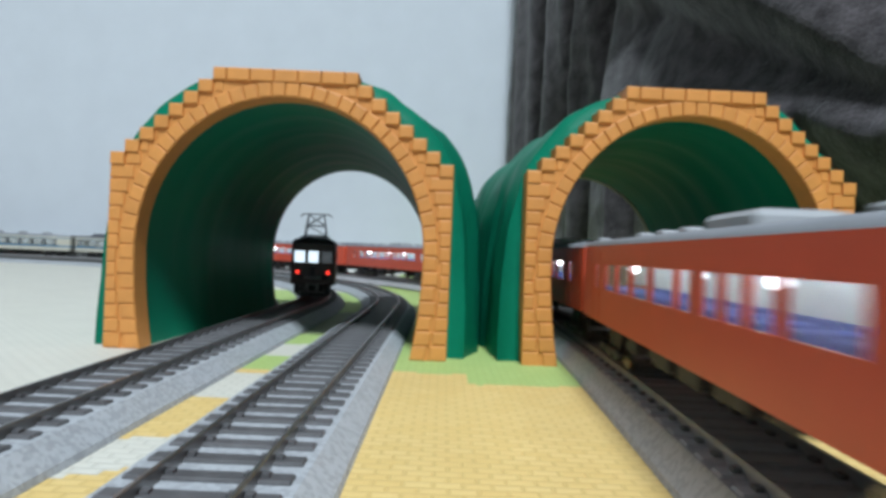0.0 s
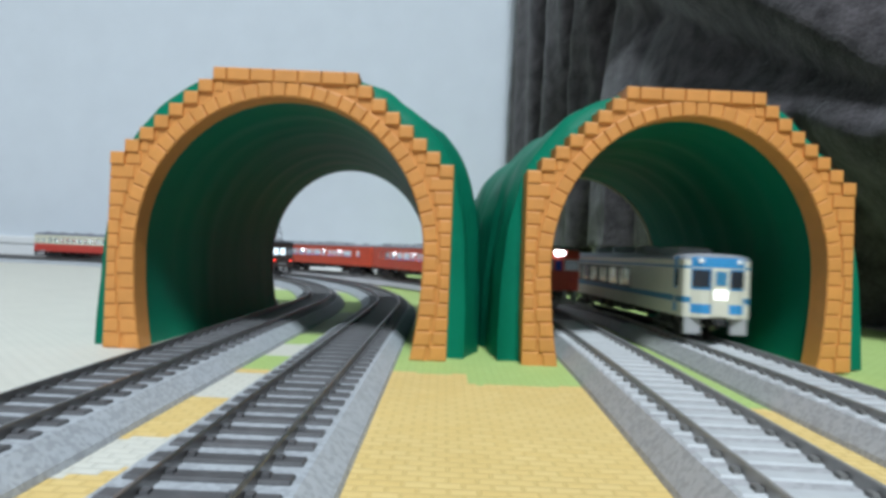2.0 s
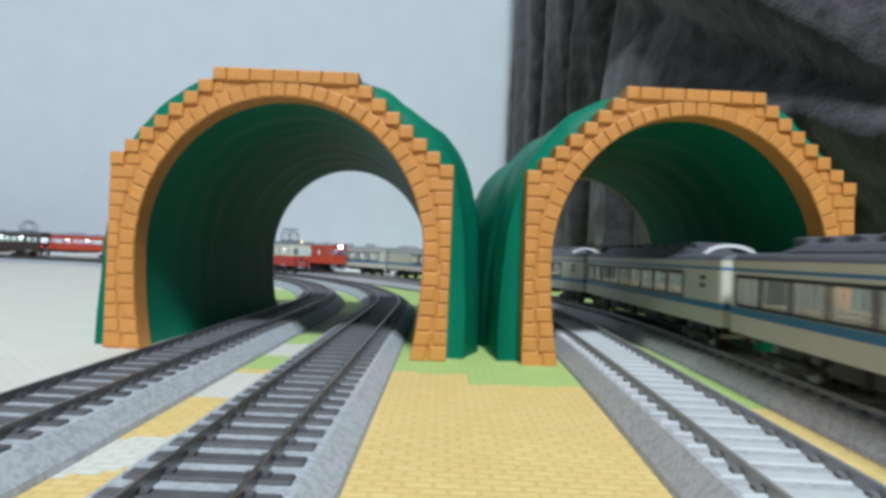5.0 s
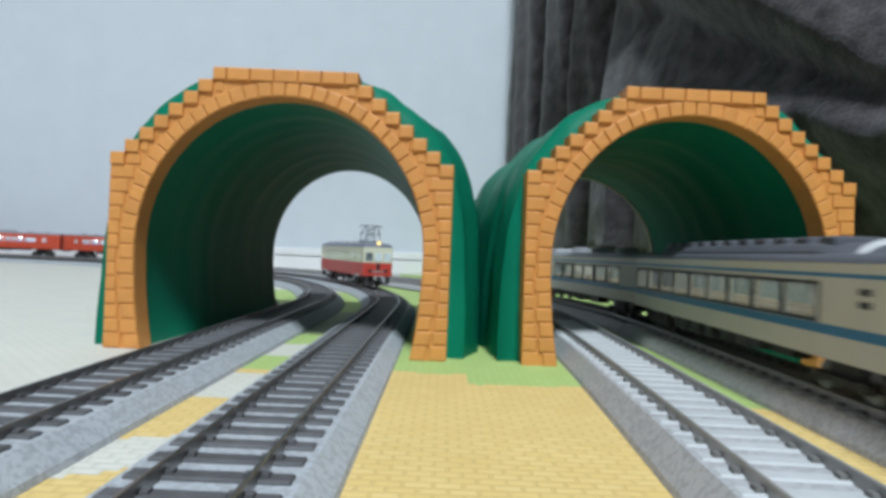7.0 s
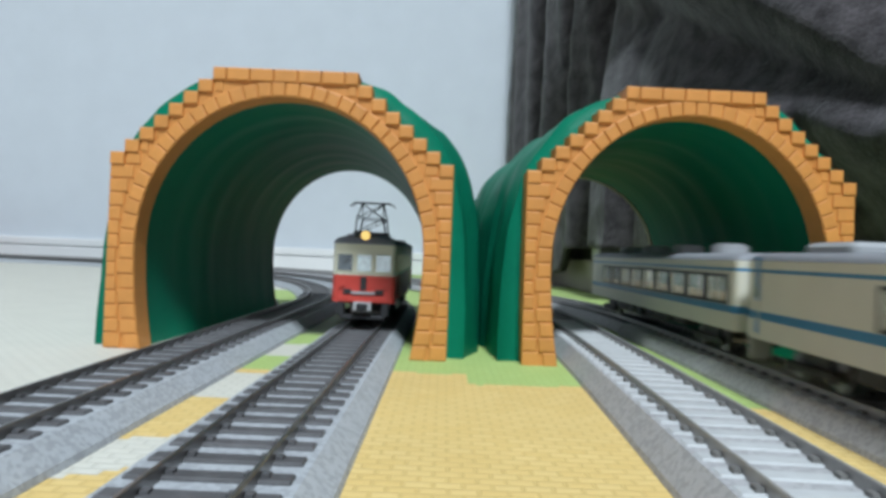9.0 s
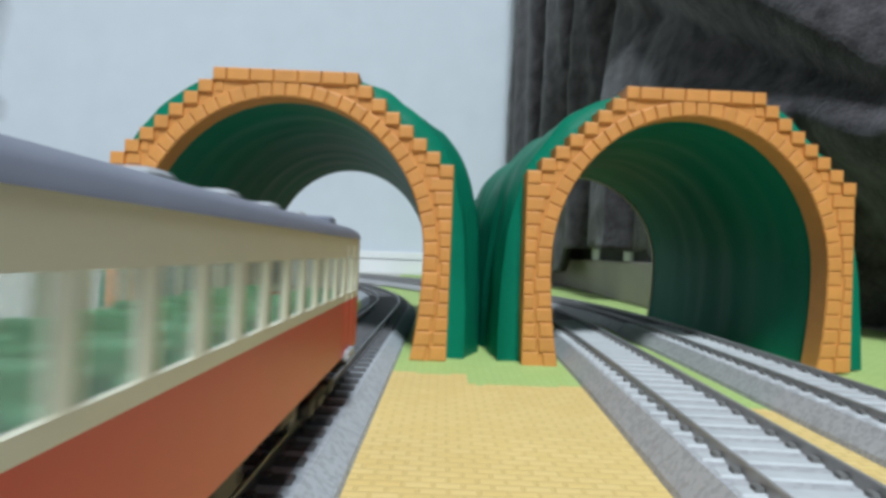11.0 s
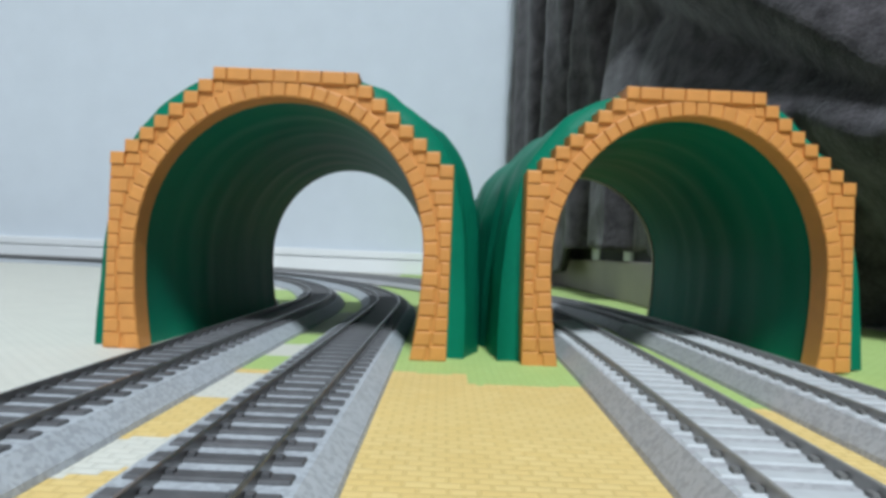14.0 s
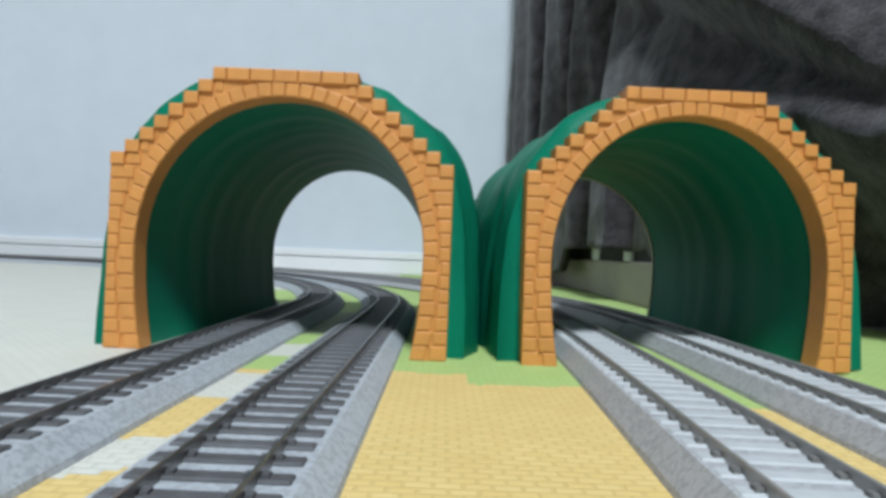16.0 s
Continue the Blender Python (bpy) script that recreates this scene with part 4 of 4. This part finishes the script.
def interurban(name, label, low, high, roof, rear_tail, wins_lit, group):
    """A short electric railcar with one pantograph near its front end."""
    L, W = TRAM_L, 18.0
    wins = [(-L / 2 + 3.4, -L / 2 + 7.0), (-L / 2 + 9.5, -L / 2 + 13.6)] + spread(-L / 2 + 17, L / 2 - 17, 11, 5.4) + [(L / 2 - 13.6, L / 2 - 9.5), (L / 2 - 7.0, L / 2 - 3.4)]
    bands = [(6.8, 14.6, low), (14.6, 23.6, high)]
    car = build_car(name, label, L, W, bands, 23.6, 26.1, wins, (15.6, 20.8), roof, None, None, M_SEATGREEN, wins_lit, group,
                    [("vent", x) for x in (-45, -28, -11, 6)], [(-L / 2 + 8.6, -L / 2 + 14.4), (L / 2 - 14.4, L / 2 - 8.6)], 1.1)
    for d in (1, -1):
        for y0, y1 in ((-7.6, -3.4), (-2.0, 2.0), (3.4, 7.6)):
            plaque(car, "window_frame", d, L, y0 - 0.35, y1 + 0.35, 15.4, 20.9, high, 0.2)
            plaque(car, "cab_window", d, L, y0, y1, 15.8, 20.5, (M_CABBRIGHT if y0 > -3 else M_CABDIM) if rear_tail else (M_CABGLOW if y0 > -3 else M_CABDIM), 0.3)
        sk = Build()
        xa, xb = sorted((d * (L / 2 - 1.5), d * (L / 2 + 0.5)))
        sk.box(xa, xb, -6.5, 6.5, 2.0, 3.2, 0, 0.3).box(xa, xb, -7.5, -5.2, 3.0, 6.8, 0, 0.3).box(xa, xb, 5.2, 7.5, 3.0, 6.8, 0, 0.3)
        part("pilot", sk, M_UNDER, car)
        plaque(car, "coupler_head", d, L, -2.6, 2.6, 4.6, 7.1, M_SKIRTGREY, 2.2, "grey coupler head")
        plaque(car, "end_step", d, L, -3.4, 3.4, 9.2, 9.9, M_UNIT, 0.9)
        plaque(car, "jumper", d, L, -0.9, 0.9, 10.4, 14.2, M_UNDER, 0.6)
        plaque(car, "buffer_beam", d, L, -7.0, 7.0, 7.0, 8.6, low, 0.7)
        for y in (-4.6, 4.6):
            plaque(car, "end_vent", d, L, y - 1.2, y + 1.2, 9.0, 10.6, M_UNDER, 0.3, "dark end vent")
        for y in (-6.2, 6.2):
            lamp_disc(car, "tail_lamp", d, L / 2 + 0.1, y, 11.8, 0.75, M_TAILRED if (rear_tail and d < 0) else low, "small round tail lamp")
        for side in (-1, 1):
            ya, yb = sorted((side * (W / 2 - 0.4), side * (W / 2 + 0.7)))
            part("door_step", Build().box(d * (L / 2 - 11.5) - 3, d * (L / 2 - 11.5) + 3, ya, yb, 6.2, 7.5, 0, 0.2), M_UNIT, car, "grey step under the door")
    bb = Build().box(L / 2 - 3.0, L / 2 - 0.6, -1.7, 1.7, 24.3, 27.5, 0, 0.4)
    part("headlamp_case", bb, roof, car)
    part("destination_box", Build().box(L / 2 - 3.4, L / 2 - 0.9, -5.4, -2.6, 24.0, 26.4, 0, 0.3), roof, car)
    for d in (1, -1):
        part("roof_step", Build().box(d * (L / 2 - 12) - 2, d * (L / 2 - 12) + 2, -6.4, 6.4, 25.0, 26.6, 0, 0.4), roof, car)
    if not rear_tail:
        lamp_disc(car, "headlamp", 1, L / 2 - 0.4, 0, 26.1, 1.3, M_HEADYELLOW, "lit amber headlamp")
    return car


# cab panes emit a glow themselves, in place of lit cabs behind them
M_CABBRIGHT = mat("cab_glass_glow_bright", (0.6, 0.7, 0.75), 0.15, 0.5, 350, 2000, 0.0, glow=(0.72, 0.88, 1.0), power=1.3)
M_CABDIM = mat("cab_glass_glow_dim", (0.10, 0.12, 0.14), 0.12, 0.6, 350, 2000, 0.0, glow=(0.75, 0.9, 1.0), power=0.06)
M_SILVER = mat("window_frame_silver", (0.55, 0.55, 0.57), 0.35, 0.06, 300, 2500, 0.05, metal=0.4)
M_CABGLOW = mat("cab_glass_glow", (0.30, 0.36, 0.36), 0.15, 0.6, 350, 2000, 0.0, glow=(0.75, 0.9, 1.0), power=0.33)

M_SIGNGLOW = mat("train_sign_glow", (0.9, 0.9, 0.9), 0.3, 0.0, 300, 2000, 0.0, glow=(0.92, 1.0, 0.95), power=2.0)


def ride(car, key, at_time, offset, length, heading):
    """Rows of a car on a line: at_time(t) is where its train's reference end is, offset where the car's middle lies from it."""
    rows = []
    n = 80
    for i in range(n + 1):
        t = 16.0 * i / n
        s = at_time(t) + offset
        a, b = on_line(key, s - length * 0.34), on_line(key, s + length * 0.34)
        mid = (a + b) / 2 * MM
        rows.append((t, pose(*mid, 0, 0, math.degrees(math.atan2(b.y - a.y, b.x - a.x)) + (0 if heading > 0 else 180))))
    return rows


def smooth_table(table):
    """Position of a train's end, in millimetres along its line, at a time."""
    ts = np.array([p[0] for p in table])
    ss = np.array([p[1] for p in table])
    grid = np.linspace(-2, 18, 401)
    raw = np.interp(grid, ts, ss)
    lo, hi = grid < ts[0], grid > ts[-1]
    raw[lo] = ss[0] + (grid[lo] - ts[0]) * (ss[1] - ss[0]) / (ts[1] - ts[0])
    raw[hi] = ss[-1] + (grid[hi] - ts[-1]) * (ss[-1] - ss[-2]) / (ts[-1] - ts[-2])
    soft = np.convolve(np.pad(raw, 8, "reflect", reflect_type="odd"), np.ones(17) / 17, "valid")
    return lambda t: float(np.interp(t, grid, soft))


RED_TAIL = smooth_table([(0.0, 22), (0.6, 99), (0.9, 138), (1.2, 176), (4.0, 514), (8.1, 973), (8.7, 1043), (16.0, 1890)])
WHITE_HEAD = smooth_table([(0.0, 450), (1.5, 264), (1.8, 221), (2.1, 178), (2.4, 140), (2.7, 108), (3.2, 55), (6.3, -272), (7.5, -413), (8.7, -554), (9.2, -621), (16.0, -1420)])
TRAM_REAR = smooth_table([(0.0, 1108), (1.8, 946), (2.6, 877), (6.3, 567), (7.3, 481), (8.3, 393), (8.7, 341), (9.0, 306), (9.2, 280), (11.3, 85), (11.9, 27), (16.0, -400)])
DARK_TAIL = smooth_table([(0.0, 282), (0.6, 345), (1.2, 414), (1.8, 482), (3.4, 666), (4.2, 760), (16.0, 2100)])

CARS = []


def build_trains():
    # red train, five cars; its last car has the cab
    last = red_car(True)
    plain = red_car(False)
    CARS.append((last, "inner_right", RED_TAIL, RED_L / 2, RED_L, 1))
    for i in range(1, 5):
        c = plain if i == 1 else copy_thing(plain, pose(0, 0, 0))
        CARS.append((c, "inner_right", RED_TAIL, RED_L / 2 + 146.0 * i, RED_L, 1))
    # cream and blue train, six cars, running the other way
    first = white_car("cab")
    disc = white_car("plain")
    rad = white_car("radiator")
    order = [first, rad, copy_thing(rad, pose(0, 0, 0)), copy_thing(rad, pose(0, 0, 0)), copy_thing(first, pose(0, 0, 0)), disc]
    for i, c in enumerate(order):
        CARS.append((c, "outer_right", WHITE_HEAD, WHITE_L / 2 + 150.0 * i, WHITE_L, 1 if i == 4 else -1))
    # two single electric cars on the left pair
    tram = interurban("electric_railcar", "red and ivory electric railcar with amber headlamp", M_RED, M_IVORY, M_ROOFBLUE, False, M_TUBEDIM, "electric railcars")
    pantograph(tram, TRAM_L / 2 - 18, 26.7)
    CARS.append((tram, "outer_left", TRAM_REAR, -TRAM_L / 2, TRAM_L, -1))
    dark = interurban("electric_railcar", "dark brown electric railcar with red tail lamps lit", M_BROWN, M_BROWN, M_ROOFDARK, True, M_TUBE, "electric railcars")
    pantograph(dark, -TRAM_L / 2 + 18, 26.7)
    CARS.append((dark, "inner_left", DARK_TAIL, TRAM_L / 2, TRAM_L, 1))


build_room()
build_mat()
build_bed()
for key, gauge, label, pale, dark_from in (
        ("inner_left", 10.6, "model railway track with black sleepers on grey ballast", False, 200),
        ("outer_left", 9.6, "model railway track with black sleepers on grey ballast", False, 196),
        ("inner_right", 11.2, "model railway track with pale concrete sleepers", True, 250),
        ("outer_right", 11.6, "model railway track with pale concrete sleepers", True, 250)):
    build_track(key, gauge, label, pale, dark_from)
build_tunnel(pose(-0.0408, 0.1684, 0), "orange brick and green hill toy tunnel over two tracks", 130, 1.0, M_RIMSHADED, (33.6, 24.0, 61.4), 4.2)
build_tunnel(pose(0.0632, 0.1712, 0, 0, -0.6, 4.0), "orange brick and green hill toy tunnel beside the blanket", 118, 4.0, M_RIMLIT, (35.4, 25.0, 61.4), 0.0, 2.8)
build_connector()
build_trains()


def motions():
    for car, key, at_time, offset, length, heading in CARS:
        walk(car, ride(car, key, at_time, offset, length, heading))


motions()
